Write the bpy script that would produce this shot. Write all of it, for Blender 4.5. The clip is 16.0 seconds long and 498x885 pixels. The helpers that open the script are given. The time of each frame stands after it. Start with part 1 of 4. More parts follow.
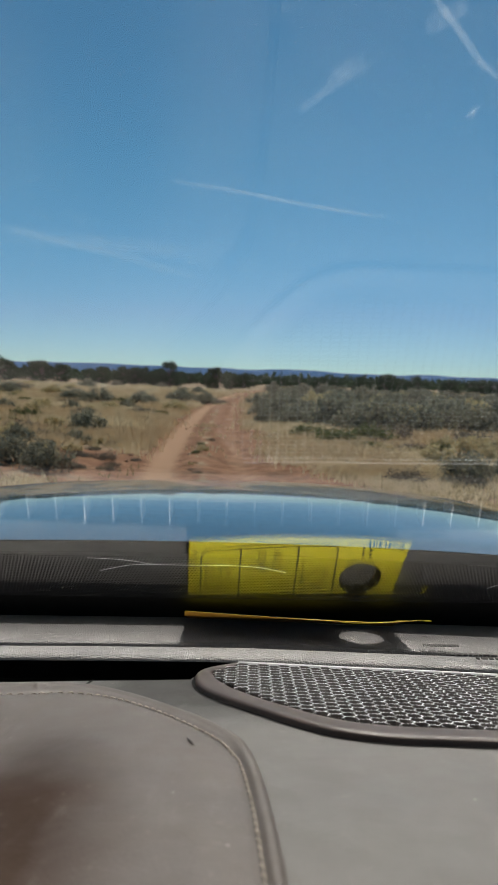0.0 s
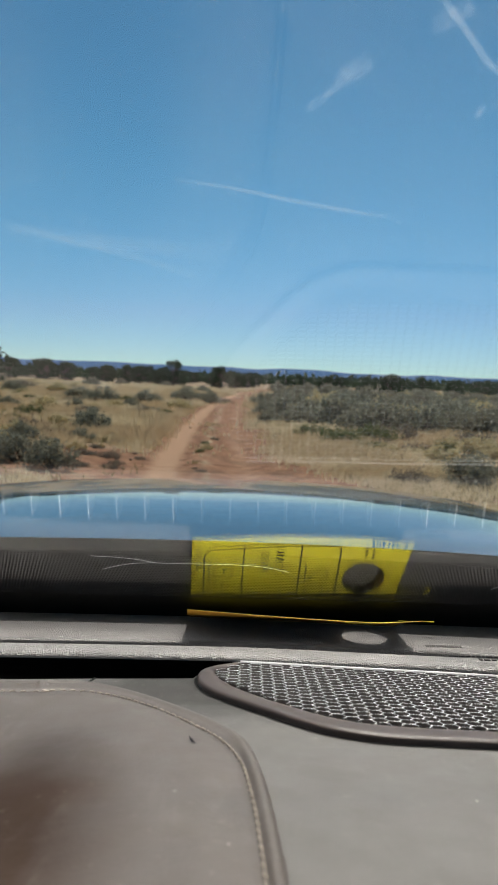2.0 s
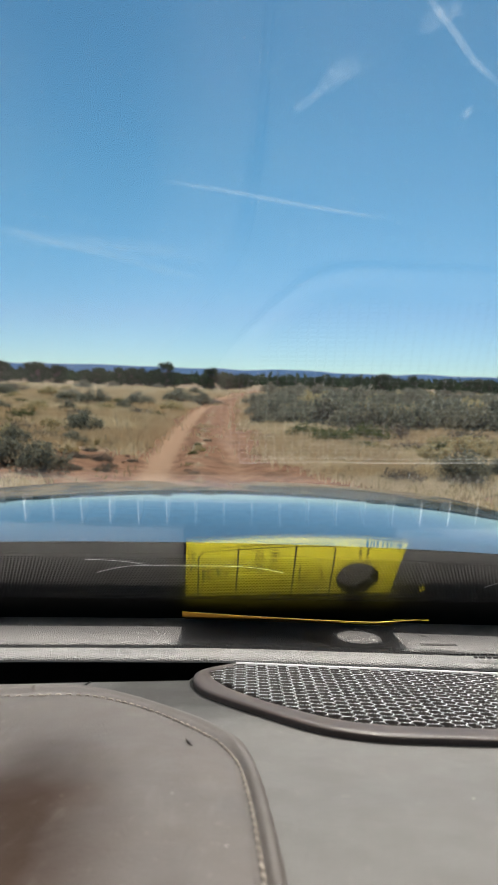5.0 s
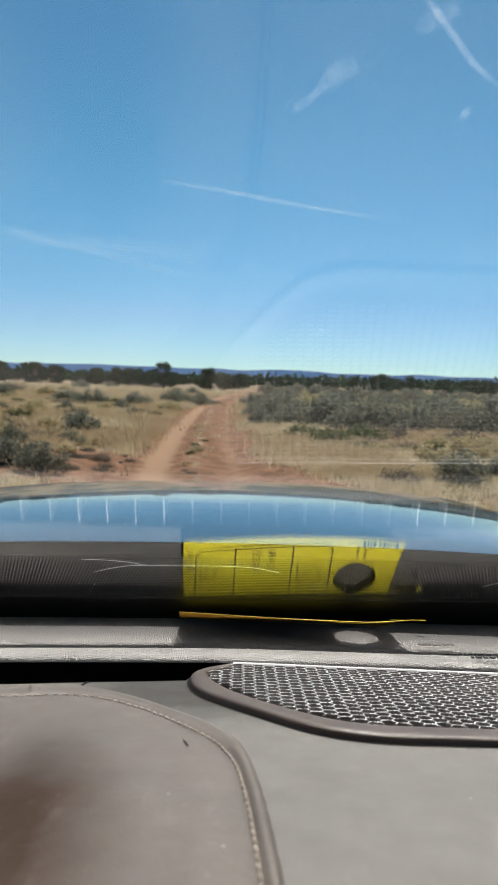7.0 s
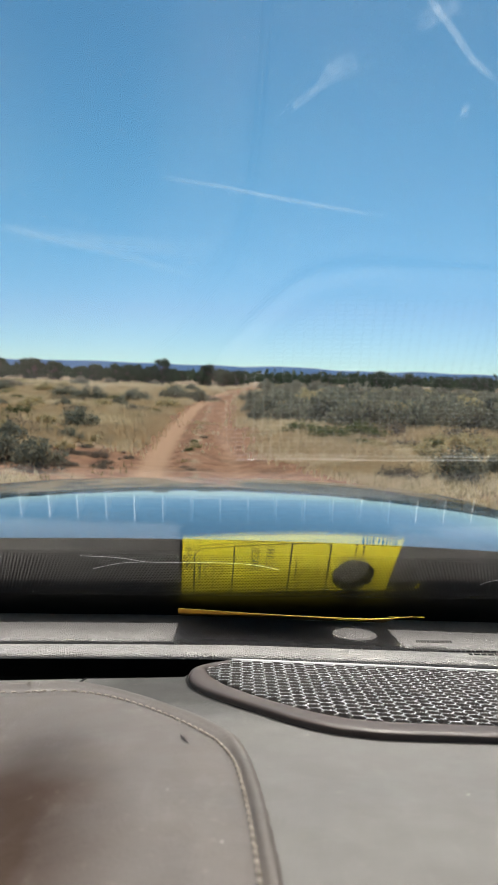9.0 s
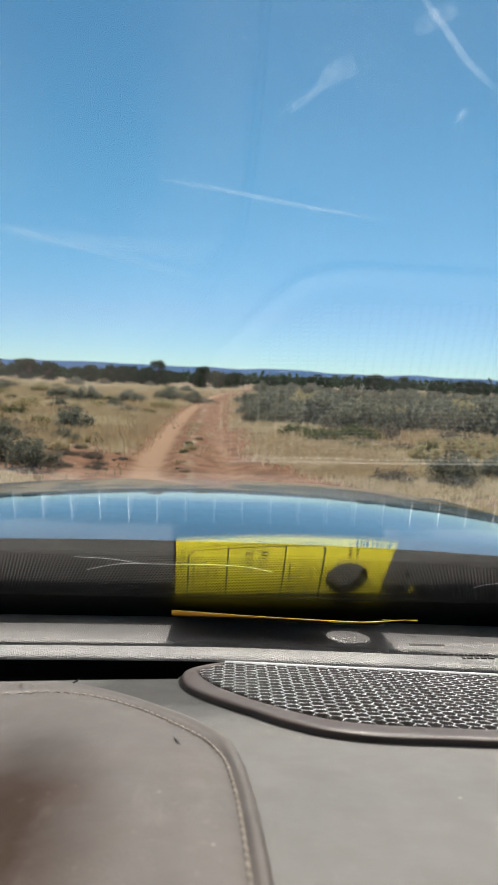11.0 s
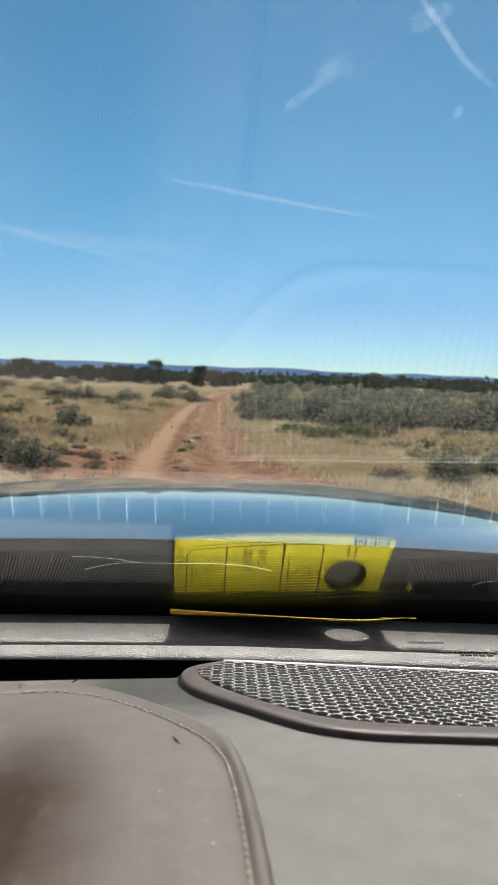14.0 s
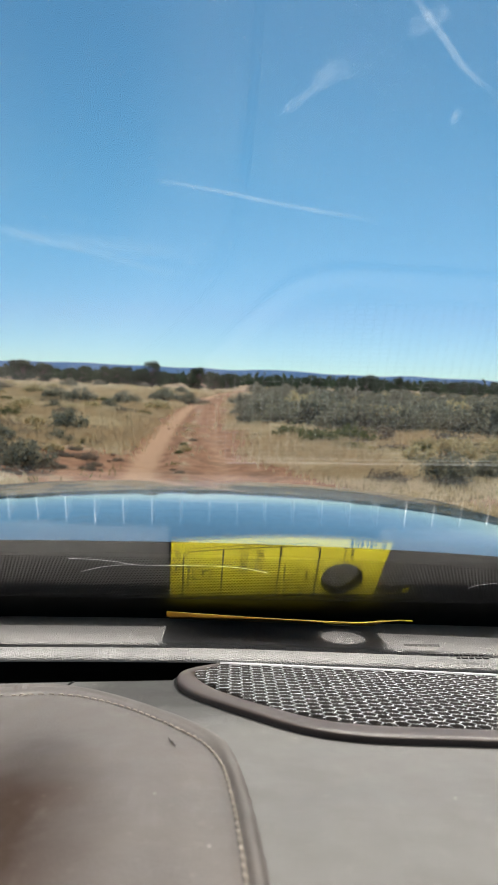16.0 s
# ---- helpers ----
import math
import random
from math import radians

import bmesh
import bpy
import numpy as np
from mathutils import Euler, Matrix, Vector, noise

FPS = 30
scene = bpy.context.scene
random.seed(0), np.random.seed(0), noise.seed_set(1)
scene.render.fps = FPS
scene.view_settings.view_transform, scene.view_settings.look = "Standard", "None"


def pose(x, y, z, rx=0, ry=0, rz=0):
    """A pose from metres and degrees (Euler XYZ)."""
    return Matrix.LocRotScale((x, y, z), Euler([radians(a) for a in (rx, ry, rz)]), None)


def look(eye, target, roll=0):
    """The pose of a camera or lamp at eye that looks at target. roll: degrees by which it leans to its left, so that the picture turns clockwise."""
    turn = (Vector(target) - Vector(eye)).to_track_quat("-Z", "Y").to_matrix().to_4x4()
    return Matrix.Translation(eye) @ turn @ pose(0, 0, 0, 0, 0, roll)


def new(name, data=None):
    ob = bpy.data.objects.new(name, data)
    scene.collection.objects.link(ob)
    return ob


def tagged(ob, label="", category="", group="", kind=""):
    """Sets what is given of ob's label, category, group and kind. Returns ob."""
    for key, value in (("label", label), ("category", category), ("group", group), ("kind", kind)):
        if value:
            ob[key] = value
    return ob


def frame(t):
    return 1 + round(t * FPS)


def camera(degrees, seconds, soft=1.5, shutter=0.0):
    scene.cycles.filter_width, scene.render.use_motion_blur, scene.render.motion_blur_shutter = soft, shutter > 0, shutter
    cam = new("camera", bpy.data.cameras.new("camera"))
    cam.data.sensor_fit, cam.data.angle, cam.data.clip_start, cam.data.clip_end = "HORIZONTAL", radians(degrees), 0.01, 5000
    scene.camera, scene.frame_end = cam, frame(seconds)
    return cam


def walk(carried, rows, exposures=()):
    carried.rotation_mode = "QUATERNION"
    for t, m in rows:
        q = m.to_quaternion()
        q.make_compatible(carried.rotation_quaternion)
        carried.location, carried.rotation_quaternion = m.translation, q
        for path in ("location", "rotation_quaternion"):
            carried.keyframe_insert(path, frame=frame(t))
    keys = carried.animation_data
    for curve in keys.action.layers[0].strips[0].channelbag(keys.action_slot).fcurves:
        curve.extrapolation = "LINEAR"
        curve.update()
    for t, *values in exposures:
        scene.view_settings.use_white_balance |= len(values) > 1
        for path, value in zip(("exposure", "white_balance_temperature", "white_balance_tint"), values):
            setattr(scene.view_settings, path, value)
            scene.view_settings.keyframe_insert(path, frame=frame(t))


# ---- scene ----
EYE = Vector((0.0, 0.0, 1.65))
PITCH, LEAN = -4.95, 2.35


def gaze(yaw, pitch, roll):
    a, b = radians(yaw), radians(pitch)
    way = Vector((-math.sin(a) * math.cos(b), math.cos(a) * math.cos(b), math.sin(b)))
    return look(EYE, EYE + way, roll)


cam = camera(38.0, 16.0)
cam.data.dof.use_dof, cam.data.dof.focus_distance, cam.data.dof.aperture_fstop = True, 0.62, 25
# seconds, yaw, pitch and roll away from the first view
PATH = [
    (0.0, 0.011, -0.058, -0.417), (0.5, -0.018, -0.117, -0.503), (1.0, 0.286, -0.159, -0.378), (1.5, 0.553, 0.019, -0.333),
    (2.0, 0.322, -0.125, -0.047), (2.5, 0.210, -0.132, -0.511), (3.0, 0.078, -0.071, -0.409), (3.5, 0.062, -0.070, -0.368),
    (4.0, -0.071, -0.165, -0.407), (4.5, -0.188, -0.024, -0.650), (7.0, -0.449, -0.007, -0.619), (7.5, -0.692, -0.362, -0.432),
    (8.0, -0.734, -0.246, -0.600), (8.5, -0.715, -0.252, -0.307), (9.0, -0.544, -0.254, -0.523), (11.5, -0.996, -0.053, 0.023),
    (12.0, -1.019, -0.151, -0.108), (12.5, -0.964, -0.241, -0.406), (13.0, -1.066, -0.233, -0.350), (13.5, -1.162, -0.141, -0.515),
    (14.0, -1.115, -0.168, -0.287), (14.5, -0.932, -0.021, -0.850), (15.0, -1.048, 0.093, -0.612), (15.5, -1.214, -0.047, -0.289),
    (16.0, -1.363, 0.021, -0.131)]
walk(cam, [(t, gaze(y, PITCH + p, LEAN + r)) for t, y, p, r in PATH], [(0.0, -0.50), (1.5, -0.36), (4.5, -0.14), (7.0, -0.05), (16.0, 0.0)])

# ---- light ----
SUN_EL, SUN_AZ = radians(57), radians(13)
world = bpy.data.worlds.new("sky")
scene.world = world
world.use_nodes = True
wn = world.node_tree.nodes
sky = wn.new("ShaderNodeTexSky")
sky.sky_type, sky.sun_disc = "NISHITA", False
sky.sun_elevation, sky.sun_rotation = SUN_EL, SUN_AZ
sky.altitude, sky.air_density, sky.dust_density, sky.ozone_density = 3000, 1.0, 0.5, 2.0
wn["Background"].inputs["Strength"].default_value = 0.126
# thin dry air overhead, pale haze where the sky is brightest
wl = world.node_tree.links
red_of = wn.new("ShaderNodeSeparateColor")
wl.new(sky.outputs["Color"], red_of.inputs[0])
haze = wn.new("ShaderNodeMapRange")
haze.inputs[1].default_value, haze.inputs[2].default_value = 1.9, 4.3
wl.new(red_of.outputs[0], haze.inputs[0])
air = wn.new("ShaderNodeMix")
air.data_type = "RGBA"
air.inputs[6].default_value, air.inputs[7].default_value = (0.555, 0.982, 0.965, 1), (0.645, 0.805, 0.885, 1)
wl.new(haze.outputs[0], air.inputs[0])
tint = wn.new("ShaderNodeMix")
tint.data_type, tint.blend_type = "RGBA", "MULTIPLY"
tint.inputs[0].default_value = 1.0
wl.new(sky.outputs["Color"], tint.inputs[6])
wl.new(air.outputs[2], tint.inputs[7])
wl.new(tint.outputs[2], wn["Background"].inputs["Color"])
sun = new("sun", bpy.data.lights.new("sun", "SUN"))
sun.data.energy, sun.data.angle, sun.data.color = 4.2, radians(0.53), (1.0, 0.95, 0.88)
SUN_WAY = Vector((math.sin(SUN_AZ) * math.cos(SUN_EL), math.cos(SUN_AZ) * math.cos(SUN_EL), math.sin(SUN_EL)))
sun.matrix_world = look((0, 0, 30), Vector((0, 0, 30)) - SUN_WAY)
scene.view_settings.exposure = 0.0

# the car stands on the track, tilted a little; its own axes start at the eye
CAR = Matrix.Translation(EYE) @ (look((0, 0, 0), (0, math.cos(radians(PITCH)), math.sin(radians(PITCH))), LEAN)
                                 @ look((0, 0, 0), (0, math.cos(radians(-5.75)), math.sin(radians(-5.75))), 1.4).inverted())


# ---- materials ----
class Mat:
    def __init__(self, name):
        self.m = bpy.data.materials.new(name)
        self.m.use_nodes = True
        self.n, self.l = self.m.node_tree.nodes, self.m.node_tree.links
        self.b = self.n["Principled BSDF"]
        self.co = self.n.new("ShaderNodeTexCoord").outputs["Object"]

    def set(self, **kw):
        for k, v in kw.items():
            s = self.b.inputs[k.replace("_", " ")]
            if hasattr(v, "is_output"):
                self.l.new(v, s)
            else:
                s.default_value = (*v, 1) if isinstance(v, tuple) and len(v) == 3 else v
        return self

    def noise(self, scale, detail=4.0, rough=0.55, stretch=None, co=None):
        t = self.n.new("ShaderNodeTexNoise")
        t.inputs["Scale"].default_value, t.inputs["Detail"].default_value, t.inputs["Roughness"].default_value = scale, detail, rough
        src = co or self.co
        if stretch:
            mp = self.n.new("ShaderNodeMapping")
            mp.inputs["Scale"].default_value = stretch
            self.l.new(src, mp.inputs["Vector"])
            src = mp.outputs["Vector"]
        self.l.new(src, t.inputs["Vector"])
        return t.outputs["Fac"]

    def voronoi(self, scale, feature="F1", co=None):
        t = self.n.new("ShaderNodeTexVoronoi")
        t.feature = feature
        t.inputs["Scale"].default_value = scale
        self.l.new(co or self.co, t.inputs["Vector"])
        return t.outputs["Distance"]

    def ramp(self, fac, *stops):
        r = self.n.new("ShaderNodeValToRGB")
        while len(r.color_ramp.elements) < len(stops):
            r.color_ramp.elements.new(0.5)
        for e, (p, c) in zip(r.color_ramp.elements, stops):
            e.position, e.color = p, (*c, 1) if isinstance(c, tuple) else (c, c, c, 1)
        self.l.new(fac, r.inputs["Fac"])
        return r.outputs["Color"]

    def mix(self, fac, a, b, blend="MIX"):
        x = self.n.new("ShaderNodeMix")
        x.data_type, x.blend_type = "RGBA", blend
        for s, v in ((x.inputs[0], fac), (x.inputs[6], a), (x.inputs[7], b)):
            if hasattr(v, "is_output"):
                self.l.new(v, s)
            else:
                s.default_value = (*v, 1) if isinstance(v, tuple) else v
        return x.outputs[2]

    def math(self, op, a, b=0.0):
        x = self.n.new("ShaderNodeMath")
        x.operation = op
        for s, v in zip(x.inputs, (a, b)):
            if hasattr(v, "is_output"):
                self.l.new(v, s)
            else:
                s.default_value = v
        return x.outputs[0]

    def rand(self):
        return self.n.new("ShaderNodeObjectInfo").outputs["Random"]

    def island(self):
        return self.n.new("ShaderNodeNewGeometry").outputs["Random Per Island"]

    def bump(self, height, strength, distance):
        b = self.n.new("ShaderNodeBump")
        b.inputs["Strength"].default_value, b.inputs["Distance"].default_value = strength, distance
        self.l.new(height, b.inputs["Height"])
        old = [k.from_socket for k in self.b.inputs["Normal"].links]
        if old:
            self.l.new(old[0], b.inputs["Normal"])
        self.l.new(b.outputs["Normal"], self.b.inputs["Normal"])
        return self


def grained(name, dark, light, rough, cells, depth, spec=0.5, worn=False, dark_spot=None):
    m = Mat(name)
    big = m.noise(18, 5)
    col = m.mix(m.ramp(big, (0.3, 0.0), (0.7, 1.0)), dark, light)
    dust = m.ramp(m.noise(260, 3), (0.66, 0.0), (0.78, 1.0))
    col = m.mix(m.math("MULTIPLY", dust, 0.25), col, (0.3, 0.26, 0.22))
    rub = m.ramp(m.noise(45, 4), (0.3, rough - 0.06), (0.7, rough + 0.07))
    if worn:
        speck = m.ramp(m.voronoi(75), (0.030, 1.0), (0.055, 0.0))
        col = m.mix(m.math("MULTIPLY", speck, m.ramp(m.noise(22, 2), (0.52, 0.0), (0.62, 0.8))), col, (0.42, 0.39, 0.35))
        streak = m.ramp(m.noise(150, 4, 0.6, (1.0, 0.10, 1.0)), (0.60, 0.0), (0.72, 1.0))
        col = m.mix(m.math("MULTIPLY", streak, 0.07), col, (0.25, 0.23, 0.21))
        if dark_spot:
            # a greyer, glossier tone outside one soft-edged darker place
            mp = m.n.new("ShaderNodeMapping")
            mp.inputs["Location"].default_value, mp.inputs["Scale"].default_value = (-dark_spot[0] / dark_spot[2], -dark_spot[1] / dark_spot[3], 0.0), (1 / dark_spot[2], 1 / dark_spot[3], 0.0)
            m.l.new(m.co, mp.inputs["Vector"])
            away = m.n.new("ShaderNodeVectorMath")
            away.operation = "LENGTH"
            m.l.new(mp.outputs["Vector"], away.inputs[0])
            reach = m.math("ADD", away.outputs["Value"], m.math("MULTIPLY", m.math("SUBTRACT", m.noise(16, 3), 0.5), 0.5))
            greyness = m.ramp(reach, (0.45, 0.0), (1.25, 1.0))
            col = m.mix(m.math("MULTIPLY", greyness, dark_spot[4]), col, (0.114, 0.104, 0.095))
    m.set(Base_Color=col, Specular_IOR_Level=spec, Roughness=rub)
    if dark_spot:
        m.set(Specular_IOR_Level=m.math("ADD", m.math("MULTIPLY", greyness, spec * 0.9), spec * 0.1))
    m.bump(m.voronoi(cells, "SMOOTH_F1"), 0.8, depth)
    m.bump(m.noise(cells * 2.2, 3), 0.35, depth * 0.5)
    return m.m


M_TRAY = grained("grained grey-brown tray plastic", (0.090, 0.083, 0.078), (0.118, 0.109, 0.102), 0.46, 1000, 0.0018, 1.0)
# its fine upright grain catches light that grazes it
M_TRAY.node_tree.nodes["Principled BSDF"].inputs["Sheen Weight"].default_value = 0.3
M_TRAY.node_tree.nodes["Principled BSDF"].inputs["Sheen Roughness"].default_value = 0.3
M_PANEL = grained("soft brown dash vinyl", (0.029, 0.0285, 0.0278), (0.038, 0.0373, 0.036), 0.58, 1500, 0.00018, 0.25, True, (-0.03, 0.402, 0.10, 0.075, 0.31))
# the pad's soft lower-left shade is put into its colour and gloss
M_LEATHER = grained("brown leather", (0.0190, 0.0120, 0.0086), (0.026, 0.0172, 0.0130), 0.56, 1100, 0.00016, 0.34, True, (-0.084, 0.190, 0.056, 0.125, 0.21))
M_BEZEL = Mat("brown satin bezel").set(Base_Color=(0.036, 0.026, 0.022), Roughness=0.45, Specular_IOR_Level=0.25).m
# one grille metal in three tones, sunlit tops and shaded walls painted in
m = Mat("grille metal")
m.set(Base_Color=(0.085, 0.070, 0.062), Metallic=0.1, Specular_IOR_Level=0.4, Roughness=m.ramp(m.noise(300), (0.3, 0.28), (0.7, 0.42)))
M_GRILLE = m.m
m = Mat("grille metal in shaded tone")
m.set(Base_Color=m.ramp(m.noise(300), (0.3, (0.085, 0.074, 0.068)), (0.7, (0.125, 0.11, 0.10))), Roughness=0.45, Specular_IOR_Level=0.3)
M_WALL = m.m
m = Mat("grille metal in sunlit tone")
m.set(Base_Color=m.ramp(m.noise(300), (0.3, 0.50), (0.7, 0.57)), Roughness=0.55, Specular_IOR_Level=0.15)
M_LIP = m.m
# near-black, with the dark of gaps and undersides put into the colour
m = Mat("black of gaps and shade")
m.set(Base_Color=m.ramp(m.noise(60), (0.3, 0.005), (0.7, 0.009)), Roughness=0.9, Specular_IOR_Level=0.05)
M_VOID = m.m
m = Mat("cream thread")
m.set(Base_Color=m.mix(m.rand(), (0.21, 0.18, 0.145), (0.30, 0.26, 0.215)), Roughness=0.7)
M_THREAD = m.m
m = Mat("pale vent plastic")
m.set(Base_Color=m.ramp(m.noise(80), (0.3, 0.30), (0.7, 0.36)), Roughness=0.3)
M_SLAT = m.m
m = Mat("yellow card")
m.set(Base_Color=m.mix(m.noise(40, 5), (0.64, 0.55, 0.012), (0.70, 0.61, 0.02)), Roughness=0.42, Specular_IOR_Level=0.5)
m.bump(m.noise(900, 2), 0.15, 0.0002)
through_card = m.n.new("ShaderNodeBsdfTranslucent")
through_card.inputs["Color"].default_value = (0.5, 0.26, 0.01, 1)
both = m.n.new("ShaderNodeMixShader")
both.inputs[0].default_value = 0.2
m.l.new(m.b.outputs[0], both.inputs[1])
m.l.new(through_card.outputs[0], both.inputs[2])
m.l.new(both.outputs[0], m.n["Material Output"].inputs["Surface"])
M_CARD = m.m
m = Mat("card orange with sun glow in its colour")
m.set(Base_Color=m.mix(m.noise(120, 3), (0.40, 0.16, 0.008), (0.52, 0.25, 0.012)), Roughness=0.5)
M_CARDEDGE = m.m
# amber underside: sun coming dimly through the card, put into its colour
M_CARDBACK = Mat("amber card back").set(Base_Color=(0.22, 0.115, 0.012), Roughness=0.7).m
M_INK = Mat("black ink").set(Base_Color=(0.012, 0.012, 0.014), Roughness=0.6, Specular_IOR_Level=0.2).m
M_PRINTSHADE = Mat("dark grey shadow of print").set(Base_Color=(0.045, 0.042, 0.04), Roughness=0.8, Specular_IOR_Level=0.1).m
m = Mat("windscreen glass")
m.set(Base_Color=(0.975, 1.0, 0.985), Roughness=0.0, IOR=1.64, Transmission_Weight=1.0)
M_GLASS = m.m
m = Mat("black ceramic band")
m.set(Base_Color=m.ramp(m.noise(200), (0.3, 0.004), (0.7, 0.007)), Roughness=0.55, Specular_IOR_Level=0.25)
M_FRIT = m.m
m = Mat("scratch in glass")
m.set(Base_Color=(0.8, 0.8, 0.8), Roughness=0.3)
M_SCRATCH = m.m
m = Mat("dark metallic paint")
m.set(Base_Color=m.mix(m.noise(900, 2), (0.075, 0.085, 0.092), (0.11, 0.12, 0.13)), Metallic=0.55, Roughness=0.24, Coat_Weight=1.0,
      Coat_Roughness=0.03, Coat_IOR=1.7)
m.bump(m.noise(7, 2), 0.05, 0.002)
M_PAINT = m.m
m = Mat("black cowl plastic")
m.set(Base_Color=m.ramp(m.noise(120), (0.3, 0.008), (0.7, 0.014)), Roughness=0.8, Specular_IOR_Level=0.12)
M_COWL = m.m
m = Mat("grey headliner cloth")
m.set(Base_Color=m.ramp(m.noise(500), (0.3, 0.20), (0.7, 0.26)), Roughness=0.95)
M_CLOTH = m.m
m = Mat("tyre rubber")
m.set(Base_Color=m.ramp(m.noise(30), (0.3, 0.015), (0.7, 0.03)), Roughness=0.8)
M_TYRE = m.m
m = Mat("wheel alloy")
m.set(Base_Color=m.ramp(m.noise(30), (0.3, 0.35), (0.7, 0.45)), Metallic=0.9, Roughness=0.35)
M_ALLOY = m.m

# ground: red sand on the track, straw-coloured duff and grey-green patches off it
m = Mat("red desert soil")
road = m.n.new("ShaderNodeAttribute")
road.attribute_name = "bare"
red = m.mix(m.noise(0.5, 6), (0.36, 0.185, 0.10), (0.46, 0.255, 0.15))
red = m.mix(m.ramp(m.noise(3.2, 6, 0.7), (0.42, 0.0), (0.62, 1.0)), red, (0.24, 0.11, 0.062))
red = m.mix(m.ramp(m.noise(1.1, 7, 0.72), (0.50, 0.0), (0.64, 0.75)), red, (0.17, 0.095, 0.055))
duff = m.mix(m.ramp(m.noise(0.30, 5), (0.42, 0.0), (0.56, 1.0)), (0.58, 0.45, 0.28), (0.36, 0.275, 0.17))
duff = m.mix(m.ramp(m.noise(0.55, 6, 0.65), (0.48, 0.0), (0.60, 1.0)), duff, (0.40, 0.225, 0.14))
duff = m.mix(m.ramp(m.noise(5.5, 5, 0.7), (0.52, 0.0), (0.66, 0.7)), duff, (0.15, 0.10, 0.062))
duff = m.mix(m.ramp(m.noise(2.4, 6, 0.65), (0.46, 0.0), (0.62, 0.8)), duff, (0.30, 0.20, 0.125))
rut = m.n.new("ShaderNodeAttribute")
rut.attribute_name = "rut"
pale = m.ramp(m.math("ADD", rut.outputs["Fac"], m.math("MULTIPLY", m.math("SUBTRACT", m.noise(2.0, 5, 0.65), 0.5), 0.8)), (0.3, 0.0), (0.75, 1.0))
red = m.mix(m.math("MULTIPLY", pale, 0.8), red, (0.58, 0.35, 0.21))
edge = m.math("ADD", road.outputs["Fac"], m.math("MULTIPLY", m.math("SUBTRACT", m.noise(1.3, 6, 0.7), 0.5), 1.3))
m.set(Base_Color=m.mix(m.ramp(edge, (0.38, 0.0), (0.56, 1.0)), duff, red), Roughness=0.95, Specular_IOR_Level=0.1)
m.bump(m.noise(9, 8, 0.7), 0.8, 0.018)
M_SOIL = m.m


def leafy(name, c1, c2, c3):
    m = Mat(name)
    c = m.mix(m.island(), c1, c2)
    c = m.mix(m.ramp(m.rand(), (0.2, 0.0), (1.0, 0.5)), c, c3)
    m.set(Base_Color=c, Roughness=0.75, Specular_IOR_Level=0.15)
    tr = m.n.new("ShaderNodeBsdfTranslucent")
    m.l.new(c, tr.inputs["Color"])
    mx = m.n.new("ShaderNodeMixShader")
    mx.inputs[0].default_value = 0.48
    m.l.new(m.b.outputs[0], mx.inputs[1])
    m.l.new(tr.outputs[0], mx.inputs[2])
    m.l.new(mx.outputs[0], m.n["Material Output"].inputs["Surface"])
    return m.m


M_SAGE = leafy("grey-green sage leaves", (0.20, 0.19, 0.13), (0.38, 0.355, 0.26), (0.29, 0.255, 0.18))
M_JUNIPER = leafy("dark juniper foliage", (0.034, 0.056, 0.028), (0.070, 0.100, 0.052), (0.055, 0.070, 0.040))
M_DRYBRUSH = leafy("brown dry brush", (0.20, 0.165, 0.12), (0.30, 0.25, 0.19), (0.26, 0.19, 0.14))
M_GOLD = leafy("golden dry brush", (0.52, 0.42, 0.21), (0.68, 0.56, 0.32), (0.54, 0.42, 0.22))
M_OLIVE = leafy("olive green brush", (0.13, 0.14, 0.06), (0.22, 0.225, 0.10), (0.19, 0.17, 0.08))
M_STRAW = leafy("dry straw grass", (0.64, 0.50, 0.29), (0.82, 0.68, 0.45), (0.56, 0.42, 0.24))
M_TAWNY = leafy("tawny meadow grass", (0.56, 0.41, 0.23), (0.76, 0.59, 0.37), (0.50, 0.345, 0.19))
M_GREENGRASS = leafy("olive grass", (0.27, 0.225, 0.11), (0.42, 0.35, 0.19), (0.34, 0.28, 0.15))
m = Mat("twisted grey bark")
m.set(Base_Color=m.mix(m.noise(14, 5, 0.6, (1, 1, 0.2)), (0.07, 0.055, 0.042), (0.16, 0.13, 0.105)), Roughness=0.9)
m.bump(m.noise(30, 4, 0.6, (1, 1, 0.15)), 0.6, 0.02)
M_BARK = m.m
m = Mat("far mesa with haze in its blue")
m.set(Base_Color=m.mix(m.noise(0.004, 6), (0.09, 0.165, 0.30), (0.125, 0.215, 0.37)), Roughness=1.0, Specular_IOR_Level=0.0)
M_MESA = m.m


